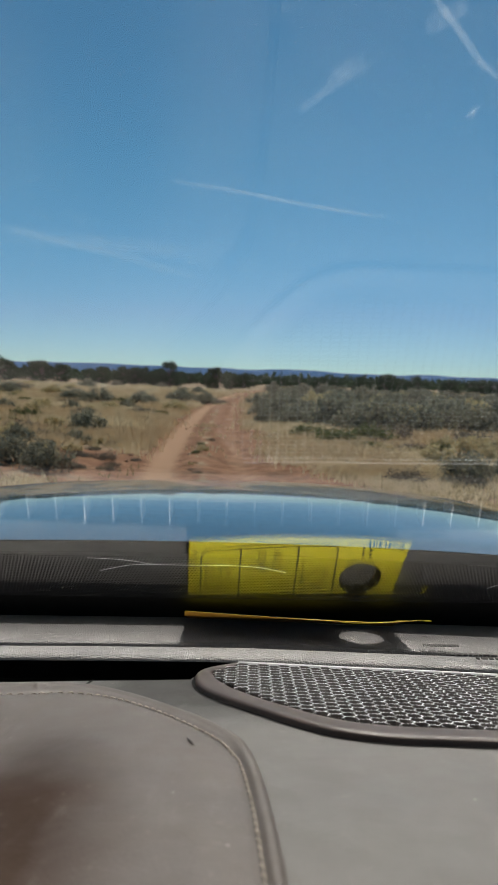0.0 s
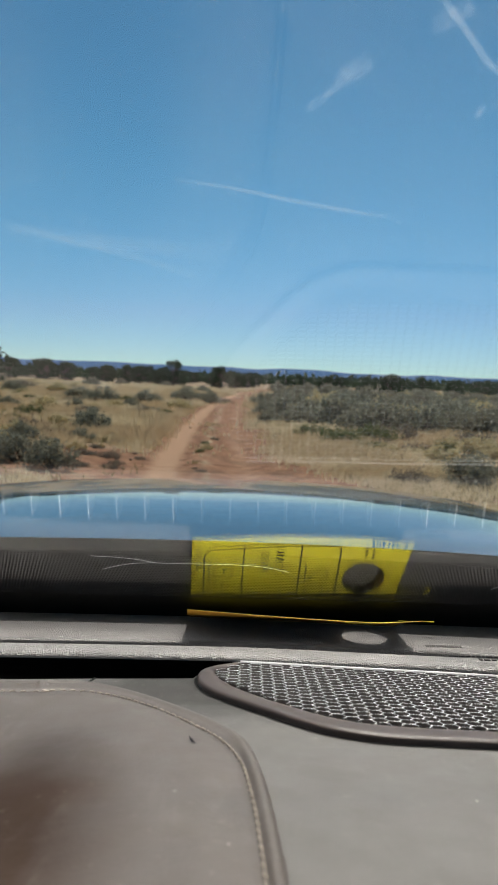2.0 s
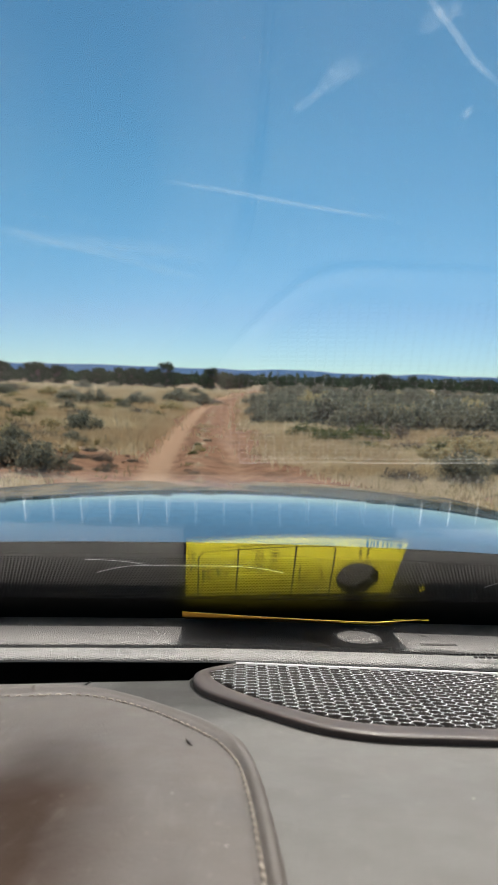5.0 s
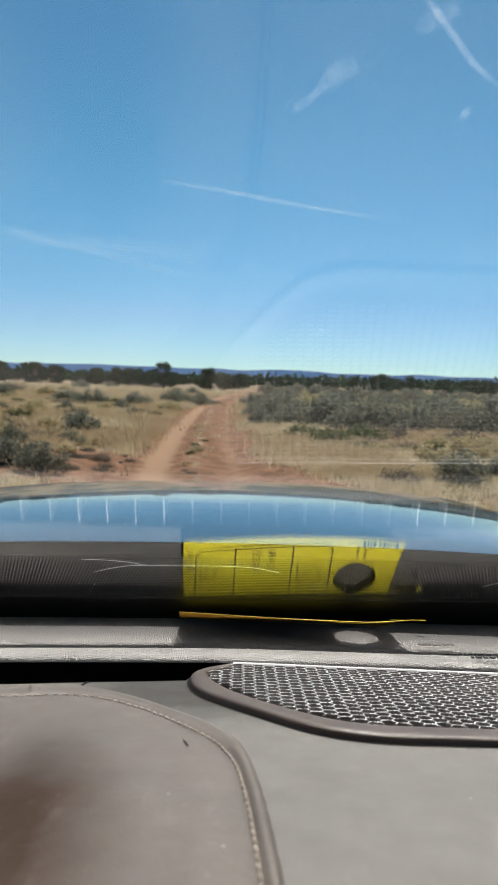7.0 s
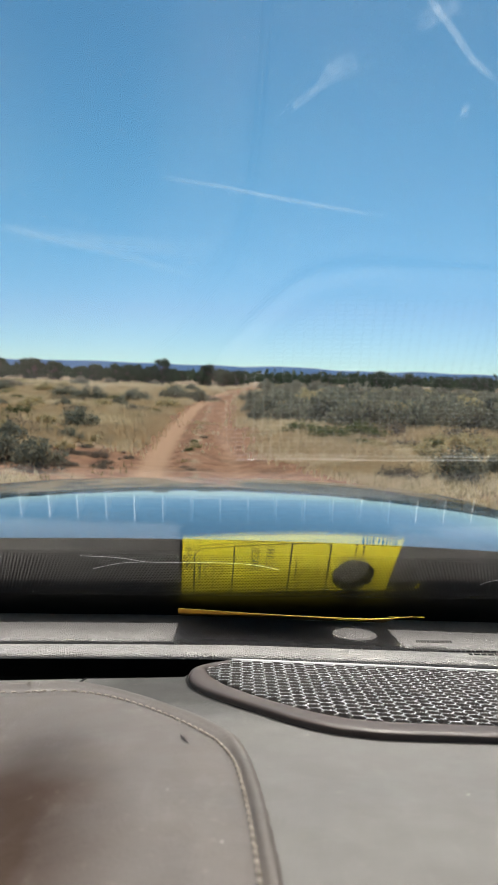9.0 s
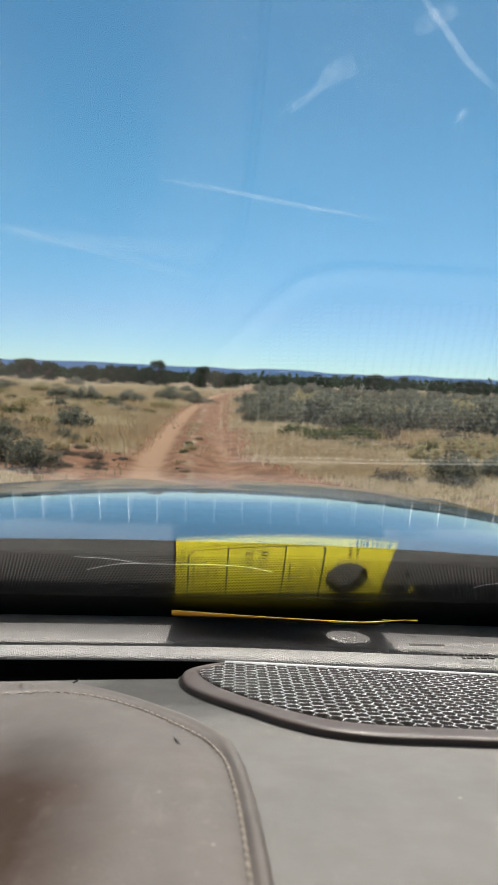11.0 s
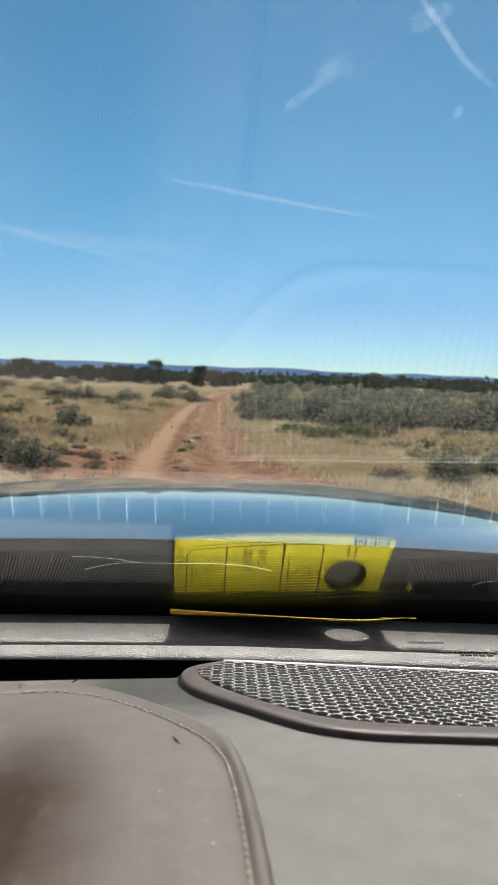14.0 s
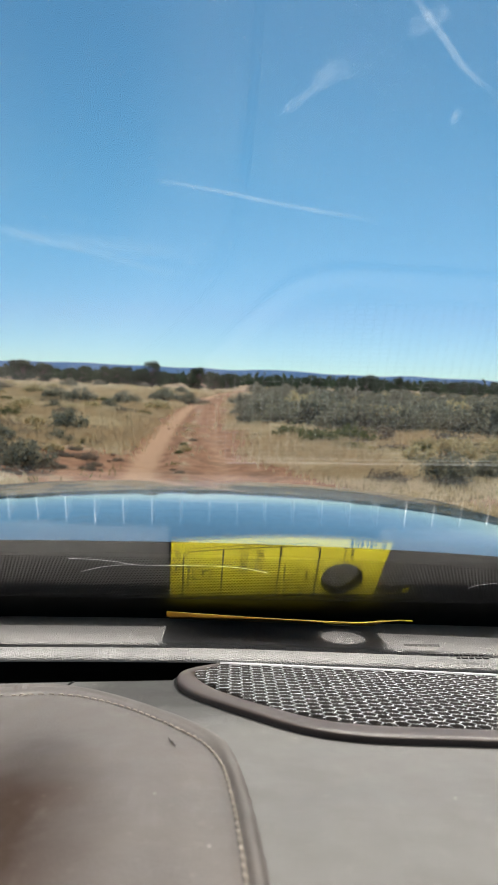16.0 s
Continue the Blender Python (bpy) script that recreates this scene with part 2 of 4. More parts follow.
def wispy(name, scale, stretch, lo, hi, most, puffy=False):
    m = Mat(name)
    uv = m.n.new("ShaderNodeTexCoord").outputs["UV"]
    sep = m.n.new("ShaderNodeSeparateXYZ")
    m.l.new(uv, sep.inputs[0])
    u, v = sep.outputs[0], sep.outputs[1]

    def hump(s):
        return m.math("MULTIPLY", m.math("MULTIPLY", s, m.math("SUBTRACT", 1.0, s)), 4.0)
    core = m.math("MULTIPLY", m.math("POWER", hump(u), 0.8), m.math("POWER", hump(v), 2.2))
    fuzz = m.ramp(m.noise(scale, 8, 0.6 if puffy else 0.68, stretch, m.co if puffy else uv), (lo, 0.0), (hi, 1.0))
    a = m.math("MULTIPLY", m.math("MULTIPLY", core, fuzz), most)
    m.set(Base_Color=(0.9, 0.9, 0.9), Roughness=1.0, Specular_IOR_Level=0.0)
    tl = m.n.new("ShaderNodeBsdfTranslucent")
    tl.inputs["Color"].default_value = (0.95, 0.95, 0.95, 1)
    tp = m.n.new("ShaderNodeBsdfTransparent")
    mx = m.n.new("ShaderNodeMixShader")
    m.l.new(a, mx.inputs[0])
    m.l.new(tp.outputs[0], mx.inputs[1])
    m.l.new(tl.outputs[0], mx.inputs[2])
    m.l.new(mx.outputs[0], m.n["Material Output"].inputs["Surface"])
    return m.m


M_TRAIL = wispy("thin contrail ice", 12, (1.0, 0.25, 1), 0.15, 0.9, 0.36)
M_OLDTRAIL = wispy("spread old contrail", 7, (1.0, 0.5, 1), 0.25, 0.95, 0.22)
M_SMUDGE = wispy("thin white glass smudge", 0.024, (1, 1, 1), 0.30, 0.85, 0.33, True)


# ---- building helpers ----
def mesh_of(bm, name, smooth=False):
    me = bpy.data.meshes.new(name)
    bm.normal_update()
    bm.to_mesh(me)
    bm.free()
    if smooth:
        me.polygons.foreach_set("use_smooth", [True] * len(me.polygons))
    return me


def part(name, bm, material, parent=None, label="", smooth=False):
    me = bm if isinstance(bm, bpy.types.Mesh) else mesh_of(bm, name, smooth)
    if not me.materials:
        me.materials.append(material)
    ob = new(name, me)
    if parent:
        ob.parent = parent
    return tagged(ob, label)


def root(name, label, category, m=None, **kw):
    ob = new(name)
    ob.empty_display_size = 0.1
    ob.matrix_world = m or Matrix()
    return tagged(ob, label, category, **kw)


def from_grid(rows, name="grid", close=False):
    """A bmesh of quads over rows of points."""
    bm = bmesh.new()
    vs = [[bm.verts.new(p) for p in row] for row in rows]
    for a, b in zip(vs, vs[1:]):
        for i in range(len(a) - 1 + close):
            j = (i + 1) % len(a)
            bm.faces.new((a[i], a[j], b[j], b[i]))
    return bm


def box(bm, x0, x1, y0, y1, z0, z1):
    v = [bm.verts.new((x, y, z)) for z in (z0, z1) for y in (y0, y1) for x in (x0, x1)]
    for f in ((0, 2, 3, 1), (4, 5, 7, 6), (0, 1, 5, 4), (2, 6, 7, 3), (0, 4, 6, 2), (1, 3, 7, 5)):
        bm.faces.new([v[i] for i in f])
    return bm


def rounded_box(x0, x1, y0, y1, z0, z1, r=0.01, seg=2):
    bm = box(bmesh.new(), x0, x1, y0, y1, z0, z1)
    bmesh.ops.bevel(bm, geom=bm.edges[:], offset=r, segments=seg, affect="EDGES", profile=0.5)
    return bm


def bowed(x):
    """How far the tray and its ridge come back towards the cabin at x."""
    return 0.003 * (max(-0.5, min(0.0, x - 0.03)) / 0.2) ** 2


def dropped(x):
    """How far the tray and its ridge fall off to the side at x."""
    return 0.024 * max(0.0, x)


def sweep_x(profile, x0, x1, n, bow=0.0):
    """A profile of (y, z) drawn along x; bow says how much of the tray's curve it follows."""
    rows = []
    for i in range(n + 1):
        x = x0 + (x1 - x0) * i / n
        rows.append([(x, y - bow * bowed(x), z - bow * dropped(x)) for y, z in profile])
    return from_grid(rows)


def smooth_line(pts, step):
    """Catmull-Rom through the points, sampled about every step."""
    p = [Vector(q) for q in pts]
    p = [p[0] * 2 - p[1], *p, p[-1] * 2 - p[-2]]
    out = []
    for a, b, c, d in zip(p, p[1:], p[2:], p[3:]):
        n = max(1, round((c - b).length / step))
        for i in range(n):
            t = i / n
            out.append(0.5 * (2 * b + (c - a) * t + (2 * a - 5 * b + 4 * c - d) * t * t + (3 * b - a - 3 * c + d) * t ** 3))
    return out + [p[-2]]


def tube(line, r, sides=6, close=False, caps=True):
    bm, rings = bmesh.new(), []
    n = len(line)
    for i, p in enumerate(line):
        t = (line[min(i + 1, n - 1)] - line[max(i - 1, 0)]).normalized()
        s = t.cross(Vector((0, 0, 1)))
        s = s.normalized() if s.length > 1e-4 else Vector((1, 0, 0))
        u = s.cross(t)
        k = r(i / max(1, n - 1)) if callable(r) else r
        rings.append([bm.verts.new(p + k * (math.cos(a) * s + math.sin(a) * u)) for a in [2 * math.pi * j / sides for j in range(sides)]])
    for a, b in zip(rings, rings[1:]):
        for j in range(sides):
            bm.faces.new((a[j], a[(j + 1) % sides], b[(j + 1) % sides], b[j]))
    if caps:
        bm.faces.new(rings[0][::-1])
        bm.faces.new(rings[-1])
    return bm


# ---- dashboard ----
TILT = 0.206


def top(y, x=0.0):
    """The height of the dash top at y; it falls off to the side of the speaker."""
    return -0.202 + (0.48 - y) * TILT - 0.033 * max(0.0, x)


dash = root("dashboard", "brown leather and vinyl dashboard with stitched pad and sunlit tray", "dashboard", CAR)
X0, X1 = -1.24, 0.50

# the tray under the windscreen, the vent slot and the ridge before it
tray = sweep_x([(0.72, -0.2415), (0.65, -0.2302), (0.60, -0.2223), (0.555, -0.2152), (0.5485, -0.2143), (0.547, -0.2155), (0.547, -0.245)],
               X0, X1, 60, 1.0)
part("tray", tray, M_TRAY, dash, "sunlit grained grey-brown plastic tray", True)
ridge = sweep_x([(0.518, -0.245), (0.518, -0.2070), (0.5165, -0.2053), (0.513, -0.2045), (0.505, -0.2038), (0.499, -0.2033), (0.4955, -0.2034),
                 (0.4937, -0.2040), (0.4927, -0.2050), (0.4923, -0.2062)], X0, X1, 60, 1.0)
# the ridge's underside in black, its shade put into the colour
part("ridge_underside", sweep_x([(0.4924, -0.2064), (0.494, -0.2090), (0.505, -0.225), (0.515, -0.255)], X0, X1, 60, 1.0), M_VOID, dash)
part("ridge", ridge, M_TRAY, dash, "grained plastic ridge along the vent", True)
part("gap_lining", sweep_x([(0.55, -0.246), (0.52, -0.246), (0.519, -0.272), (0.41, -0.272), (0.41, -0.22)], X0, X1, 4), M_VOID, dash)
slat = mesh_of(rounded_box(-0.0007, 0.0007, 0.519, 0.5465, -0.240, -0.2165, 0.0004, 1), "vent_slat")
for i in range(65):
    ob = part("vent_slat", slat, M_SLAT, dash)
    ob.location.x = -1.1002 + 0.02404 * i
    ob.location.y, ob.location.z = -bowed(ob.location.x), -dropped(ob.location.x)

# the panel with its cut-out for the speaker
OUTER = smooth_line([(x, y, 0) for x, y in (
    (-0.0051, 0.4823), (-0.0184, 0.465), (-0.0265, 0.449), (-0.0302, 0.4343), (-0.0304, 0.4192), (-0.0269, 0.4025), (-0.0189, 0.386), (-0.0029, 0.3654), (0.0116, 0.3502),
    (0.025, 0.3364), (0.0378, 0.3263), (0.0503, 0.3206), (0.063, 0.3176), (0.076, 0.3168), (0.1025, 0.3177), (0.16, 0.320), (0.25, 0.326), (0.29, 0.34), (0.318, 0.375),
    (0.328, 0.43), (0.315, 0.482))], 0.004)


def inset(loop, d):
    out, n = [], len(loop)
    for i, p in enumerate(loop):
        t = (loop[(i + 1) % n] - loop[i - 1]).normalized()
        out.append(p + Vector((-t.y, t.x, 0)) * d)
    return out


def plane_ring(outer, inner, z_out, z_in):
    bm = bmesh.new()
    a = [bm.verts.new((p.x, p.y, top(p.y, p.x) + z_out)) for p in outer]
    b = [bm.verts.new((p.x, p.y, top(p.y, p.x) + z_in)) for p in inner]
    for i in range(len(a)):
        j = (i + 1) % len(a)
        bm.faces.new((a[i], a[j], b[j], b[i]))
    return bm


bm = bmesh.new()
rim = [(0.0095, 0.105), (X1, 0.105), (X1, 0.4850), (-0.0035, 0.4850), (-0.0192, 0.4668), (-0.0278, 0.4505), (-0.0322, 0.4360),
       (-0.0335, 0.4300), (-0.0555, 0.4266), (-0.0958, 0.4218), (-0.1379, 0.4156), (-0.30, 0.400), (X0, 0.385), (X0, 0.355), (-0.30, 0.378), (-0.1256, 0.390), (-0.0963, 0.394), (-0.08, 0.390), (-0.0627, 0.378),
       (-0.0457, 0.362), (-0.0296, 0.343), (-0.015, 0.323), (-0.0050, 0.304), (0.0, 0.286), (0.0035, 0.262), (0.006, 0.235), (0.0078, 0.208), (0.009, 0.18), (0.0095, 0.15)]
ring_a = [bm.verts.new((x, y, top(y, x))) for x, y in rim]
ring_b = [bm.verts.new((p.x, p.y, top(p.y, p.x))) for p in inset(OUTER, 0.002)]
edges = [bm.edges.new((r[i], r[(i + 1) % len(r)])) for r in (ring_a, ring_b) for i in range(len(r))]
bmesh.ops.triangle_fill(bm, edges=edges, use_beauty=True)
for f in bm.faces:
    if f.normal.z < 0:
        f.normal_flip()
skirt = [bm.verts.new((v.co.x, v.co.y - 0.001, v.co.z - 0.05)) for v in ring_a]
for i in range(len(ring_a)):
    j = (i + 1) % len(ring_a)
    bm.faces.new((ring_a[i], skirt[i], skirt[j], ring_a[j]))
part("top_panel", bm, M_PANEL, dash, "smooth grey-brown vinyl top panel")
front = sweep_x([(0.106, top(0.105) - 0.001), (0.09, top(0.09) - 0.004), (0.078, top(0.09) - 0.02), (0.075, -0.2), (0.10, -0.42), (0.2, -0.62), (0.4, -0.8)], X0, X1, 12)
part("front_panel", front, M_PANEL, dash, "", True)

# the stitched pad: a low cushion whose edge carries a bead and a seam
BEAD = [(-1.2, 0.365), (-0.60, 0.383), (-0.30, 0.394), (-0.1334, 0.402), (-0.1146, 0.4041), (-0.0985, 0.4048), (-0.0844, 0.4), (-0.0662, 0.3878), (-0.0483, 0.3717), (-0.0316, 0.3536),
        (-0.0162, 0.3352), (-0.0022, 0.3119), (0.0028, 0.2949), (0.0061, 0.2744), (0.0088, 0.2483), (0.0109, 0.22), (0.0122, 0.1974), (0.0129, 0.1822), (0.0137, 0.15), (0.014, 0.10)]
SEAM = [(-0.30, 0.370), (-0.1256, 0.3783), (-0.1113, 0.3814), (-0.0963, 0.3832), (-0.08, 0.3789), (-0.0627, 0.3677), (-0.0457, 0.3517), (-0.0296, 0.3321), (-0.015, 0.3112), (-0.0082, 0.2978),
        (-0.0019, 0.2772), (0.0009, 0.2585), (0.0035, 0.2322), (0.005, 0.2086), (0.006, 0.1908), (0.0066, 0.1777), (0.0073, 0.15), (0.008, 0.12)]


def distances(points, pts_line, step):
    line = np.array([(p.x, p.y) for p in smooth_line([(x, y, 0) for x, y in pts_line], step)])
    a, b = line[:-1], line[1:]
    ab = b - a
    best, side = np.full(len(points), 9.0), np.zeros(len(points))
    for i in range(len(a)):
        t = np.clip(((points - a[i]) @ ab[i]) / (ab[i] @ ab[i]), 0, 1)
        q = points - a[i] - t[:, None] * ab[i]
        d = np.hypot(q[:, 0], q[:, 1])
        s = ab[i][0] * (points[:, 1] - a[i][1]) - ab[i][1] * (points[:, 0] - a[i][0])
        near = d < best
        best[near], side[near] = d[near], s[near]
    return np.where(side < 0, best, -best)


def step01(a, b, v):
    t = np.clip((v - a) / (b - a), 0, 1)
    return t * t * (3 - 2 * t)


def pad_lift(points):
    """How far the pad stands over the panel."""
    d = distances(points, BEAD, 0.006)
    e = distances(points, SEAM, 0.006)
    bead = 0.0038 * np.sqrt(np.clip(1 - ((d - 0.0040) / 0.0042) ** 2, 0, 1))
    body = 0.0030 * step01(0.003, 0.007, d) + 0.0018 * step01(0.001, 0.02, e)
    # the pad's left side slopes away, a shape added to darken it
    fall = np.clip(-0.050 - points[:, 0], 0, 0.4)
    fall = 0.25 * (np.sqrt(np.minimum(fall, 0.09) ** 2 + 0.03 ** 2) - 0.03)
    sag = -fall * (1 - step01(0.27, 0.385, points[:, 1]))
    lift = np.maximum(bead, body) - 0.0013 * np.exp(-(e / 0.0022) ** 2) + sag * step01(0.0, 0.05, e)
    return np.where(d < 0.0, np.maximum(-0.004, d * 1.5), lift)


xs = np.concatenate([np.linspace(-1.2, -0.2, 26)[:-1], np.arange(-0.2, 0.018, 0.0010)])
ys = np.arange(0.106, 0.410, 0.0013)
gx, gy = np.meshgrid(xs, ys)
lift = pad_lift(np.column_stack([gx.ravel(), gy.ravel()])).reshape(gx.shape)
rows = [[(float(gx[j, i]), float(gy[j, i]), top(float(gy[j, i])) + float(lift[j, i])) for i in range(len(xs))] for j in range(len(ys))]
part("leather_pad", from_grid(rows), M_LEATHER, dash, "stitched brown leather pad with piped edge", True)

stitch = mesh_of(tube([Vector((-0.0016, 0, -0.0005)), Vector((-0.0009, 0, 0.0004)), Vector((0.0009, 0, 0.0004)), Vector((0.0016, 0, -0.0005))], 0.00038, 6), "stitch", True)
line = smooth_line([(x, y, 0) for x, y in SEAM], 0.0005)
along, last = 0.0, 0.0
seam_pts = []
for p, q in zip(line, line[1:]):
    along += (q - p).length
    if along - last > 0.0052:
        seam_pts.append((q, (q - p).normalized()))
        last = along
lifts = pad_lift(np.array([(p.x, p.y) for p, _ in seam_pts]))
for (p, t), u in zip(seam_pts, lifts):
    ob = part("stitch", stitch, M_THREAD, dash)
    ob.matrix_local = Matrix.Translation((p.x, p.y, top(p.y) + float(u) + 0.0006)) @ Euler((0, 0, math.atan2(t.y, t.x) + 0.22)).to_matrix().to_4x4()

part("nick", tube([Vector((x, y, top(y) + 0.0052)) for x, y in ((-0.0251, 0.3007), (-0.0232, 0.2950), (-0.0205, 0.2885))], lambda s: 0.0005 * math.sin(math.pi * min(0.98, s + 0.02)), 6), M_BEZEL, dash, "small dark fleck on the leather")
part("panel_seam", tube(smooth_line([(x, y, top(y) + 0.0002) for x, y in ((-0.0965, 0.4045), (-0.0945, 0.4120), (-0.0925, 0.4222))], 0.002), 0.0006, 6), M_VOID, dash)

# the speaker
INNER = smooth_line([(x, y, 0) for x, y in (
    (-0.0043, 0.4776), (-0.013, 0.4599), (-0.0206, 0.4476), (-0.0184, 0.4317), (-0.0119, 0.4156), (-0.0033, 0.3995), (0.0124, 0.379), (0.027, 0.3652), (0.0407, 0.3534),
    (0.0541, 0.3463), (0.0678, 0.3433), (0.0818, 0.3424), (0.1103, 0.343), (0.16, 0.344), (0.24, 0.347), (0.275, 0.36), (0.298, 0.385), (0.305, 0.43), (0.298, 0.4776))], 0.004)


def spaced(loop, n):
    """n points at even steps along an open line."""
    run = [0.0]
    for p, q in zip(loop, loop[1:]):
        run.append(run[-1] + (q - p).length)
    at = np.linspace(0, run[-1], n)
    return [Vector((float(np.interp(s, run, [p.x for p in loop])), float(np.interp(s, run, [p.y for p in loop])), 0)) for s in at]


rim_out, rim_in = spaced(OUTER, 150), spaced(INNER, 150)
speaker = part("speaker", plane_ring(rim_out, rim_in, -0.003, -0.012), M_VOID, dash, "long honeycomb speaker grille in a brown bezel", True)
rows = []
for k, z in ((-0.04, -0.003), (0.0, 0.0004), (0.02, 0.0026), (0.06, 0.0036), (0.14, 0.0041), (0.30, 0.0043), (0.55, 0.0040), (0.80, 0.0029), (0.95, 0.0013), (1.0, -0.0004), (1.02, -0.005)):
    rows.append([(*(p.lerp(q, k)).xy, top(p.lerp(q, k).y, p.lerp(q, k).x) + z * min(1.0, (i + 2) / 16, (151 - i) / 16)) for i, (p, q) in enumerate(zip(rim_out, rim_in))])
# flat black ring on the panel: contact shade round the bezel, painted
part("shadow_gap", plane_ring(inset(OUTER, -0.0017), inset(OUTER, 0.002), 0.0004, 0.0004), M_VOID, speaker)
part("bezel", from_grid(rows), M_BEZEL, speaker, "satin brown bezel", True)
bm = bmesh.new()
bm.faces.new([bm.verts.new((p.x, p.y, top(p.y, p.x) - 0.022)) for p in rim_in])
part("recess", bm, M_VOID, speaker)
# the sunlit line of the far rim, put into a pale colour
LIP = [(-0.0050, 0.4780), (0.0344, 0.4775), (0.0733, 0.4775), (0.1128, 0.4785), (0.152, 0.4785), (0.1843, 0.4786), (0.30, 0.4786)]
part("far_lip", tube(smooth_line([(x, y, top(y, x) + 0.0010) for x, y in LIP], 0.01), 0.0011, 8), M_LIP, speaker, "far bezel rim, sunlit look put into its pale colour", True)



def inside(x, y, loop):
    hit = False
    for p, q in zip(loop, loop[1:] + loop[:1]):
        if (p.y > y) != (q.y > y) and x < p.x + (y - p.y) * (q.x - p.x) / (q.y - p.y):
            hit = not hit
    return hit


COLUMN, HIGH, FLAT = 0.0070, 0.0075, 0.0024
TIP = COLUMN - FLAT
bm = bmesh.new()
for i in range(0, 52):
    for j in range(0, 26):
        cx, cy = -0.03 + i * COLUMN, 0.322 + (j + 0.5 * (i % 2)) * HIGH
        if not inside(cx, cy, INNER):
            continue
        # flat-topped six-sided cells with rounded walls between them
        rings = []
        for kx, ky, z in ((1.0, 1.0, 0.0014), (0.964, 0.93, 0.0013), (0.93, 0.89, 0.0002), (0.90, 0.87, -0.0006), (0.88, 0.86, -0.0048)):
            rings.append([bm.verts.new((cx + hx * kx, cy + hy * ky, top(cy + hy * ky, cx + hx * kx) + z)) for hx, hy in
                          ((TIP, 0), (FLAT, HIGH / 2), (-FLAT, HIGH / 2), (-TIP, 0), (-FLAT, -HIGH / 2), (FLAT, -HIGH / 2))])
        for n, (a, b) in enumerate(zip(rings, rings[1:])):
            for k in range(6):
                f = bm.faces.new((a[k], a[(k + 1) % 6], b[(k + 1) % 6], b[k]))
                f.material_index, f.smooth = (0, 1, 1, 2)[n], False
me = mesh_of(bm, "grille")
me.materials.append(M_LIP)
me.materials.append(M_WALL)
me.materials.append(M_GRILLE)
part("grille", me, M_GRILLE, speaker, "metal honeycomb grille")

# shadows cast by print on the windscreen, painted as dark marks on ridge and tray
rnd = random.Random(4)
bm = bmesh.new()
x = 0.140
while x < 0.168:
    w = rnd.choice((0.0007, 0.0011, 0.0016))
    box(bm, x, x + w, 0.5495, 0.5535, -0.2146, -0.2141)
    x += w + rnd.choice((0.0007, 0.0011))
part("printed_code", bm, M_PRINTSHADE, dash)
for row, (a, b) in enumerate(((0.146, 0.186), (0.166, 0.190))):
    x = a
    while x < b:
        w = rnd.uniform(0.0012, 0.0045)
        bm = bmesh.new()
        box(bm, x, x + w, 0.5065 - 0.006 * row, 0.5078 - 0.0045 * row, -0.2045, -0.2036)
        part("printed_mark", bm, M_PRINTSHADE, dash)
        x += w + 0.0014
for k in range(5):
    a0, a1 = math.radians(90 + 72 * k), math.radians(90 + 72 * (k + 1))
    c = Vector((0.1955, 0.5035, -0.2034))
    bm = bmesh.new()
    v = [bm.verts.new(c + r * Vector((math.cos(t), math.sin(t), 0))) for r, t in ((0.0042, a0 + 0.08), (0.0042, a1 - 0.08), (0.0011, (a0 + a1) / 2))]
    bm.faces.new(v)
    part("printed_petal", bm, M_PRINTSHADE, dash)

# ---- yellow car pass ----
card = root("car_pass", "yellow card car pass leaning on the tray, hole and handwriting", "parking pass", CAR)


def card_at(u, v):
    """u along the card from 0 to 1, v from its raised near edge to its low far edge."""
    near = Vector((-0.0478 + 0.177 * u, 0.5445 + 0.001 * u - 0.004 * math.sin(math.pi * u), -0.1875 - 0.0105 * u + 0.0028 * u ** 3 + 0.0013 * math.sin(math.pi * u)))
    far = Vector((-0.0540 + 0.185 * u, 0.6450 - 0.012 * u, -0.2285 - 0.0002 * u))
    p = near.lerp(far, v)
    p.z += 0.0012 * math.sin(math.pi * v) + 0.003 * max(0, u - 0.86) / 0.14 * (1 - v)
    p.x += 0.006 * max(0.0, u - 0.86) / 0.14 * (1 - v) ** 2
    return p


HOLE_U, HOLE_V, HOLE_RU, HOLE_RV = 0.825, 0.56, 0.100, 0.235
bm = bmesh.new()
cells = {}
NU, NV = 66, 30


def vert(u, v):
    key = (round(u, 4), round(v, 4))
    if key not in cells:
        cells[key] = bm.verts.new(card_at(u, v))
    return cells[key]


def pulled(u, v):
    """Grid corners next to the hole are drawn onto its rim."""
    du, dv = (u - HOLE_U) / HOLE_RU, (v - HOLE_V) / HOLE_RV
    r = math.hypot(du, dv)
    return (HOLE_U + du / r * HOLE_RU, HOLE_V + dv / r * HOLE_RV) if 0.72 < r < 1.12 else (u, v)


for i in range(NU):
    for j in range(NV):
        uc, vc = (i + 0.5) / NU, (j + 0.5) / NV
        if math.hypot((uc - HOLE_U) / HOLE_RU, (vc - HOLE_V) / HOLE_RV) < 0.93:
            continue
        quad = [pulled((i + a) / NU, (j + b) / NV) for a, b in ((0, 0), (0, 1), (1, 1), (1, 0))]
        vs = list(dict.fromkeys(vert(*q) for q in quad))
        if len(vs) > 2:
            try:
                bm.faces.new(vs)
            except ValueError:
                pass
bmesh.ops.recalc_face_normals(bm, faces=bm.faces[:])
if sum(f.normal.z for f in bm.faces) < 0:
    bmesh.ops.reverse_faces(bm, faces=bm.faces[:])
sheet = part("card", bm, M_CARD, card, "bright yellow card", True)
thick = sheet.modifiers.new("thickness", "SOLIDIFY")
thick.thickness, thick.offset, thick.material_offset = 0.0005, 0.0, 1
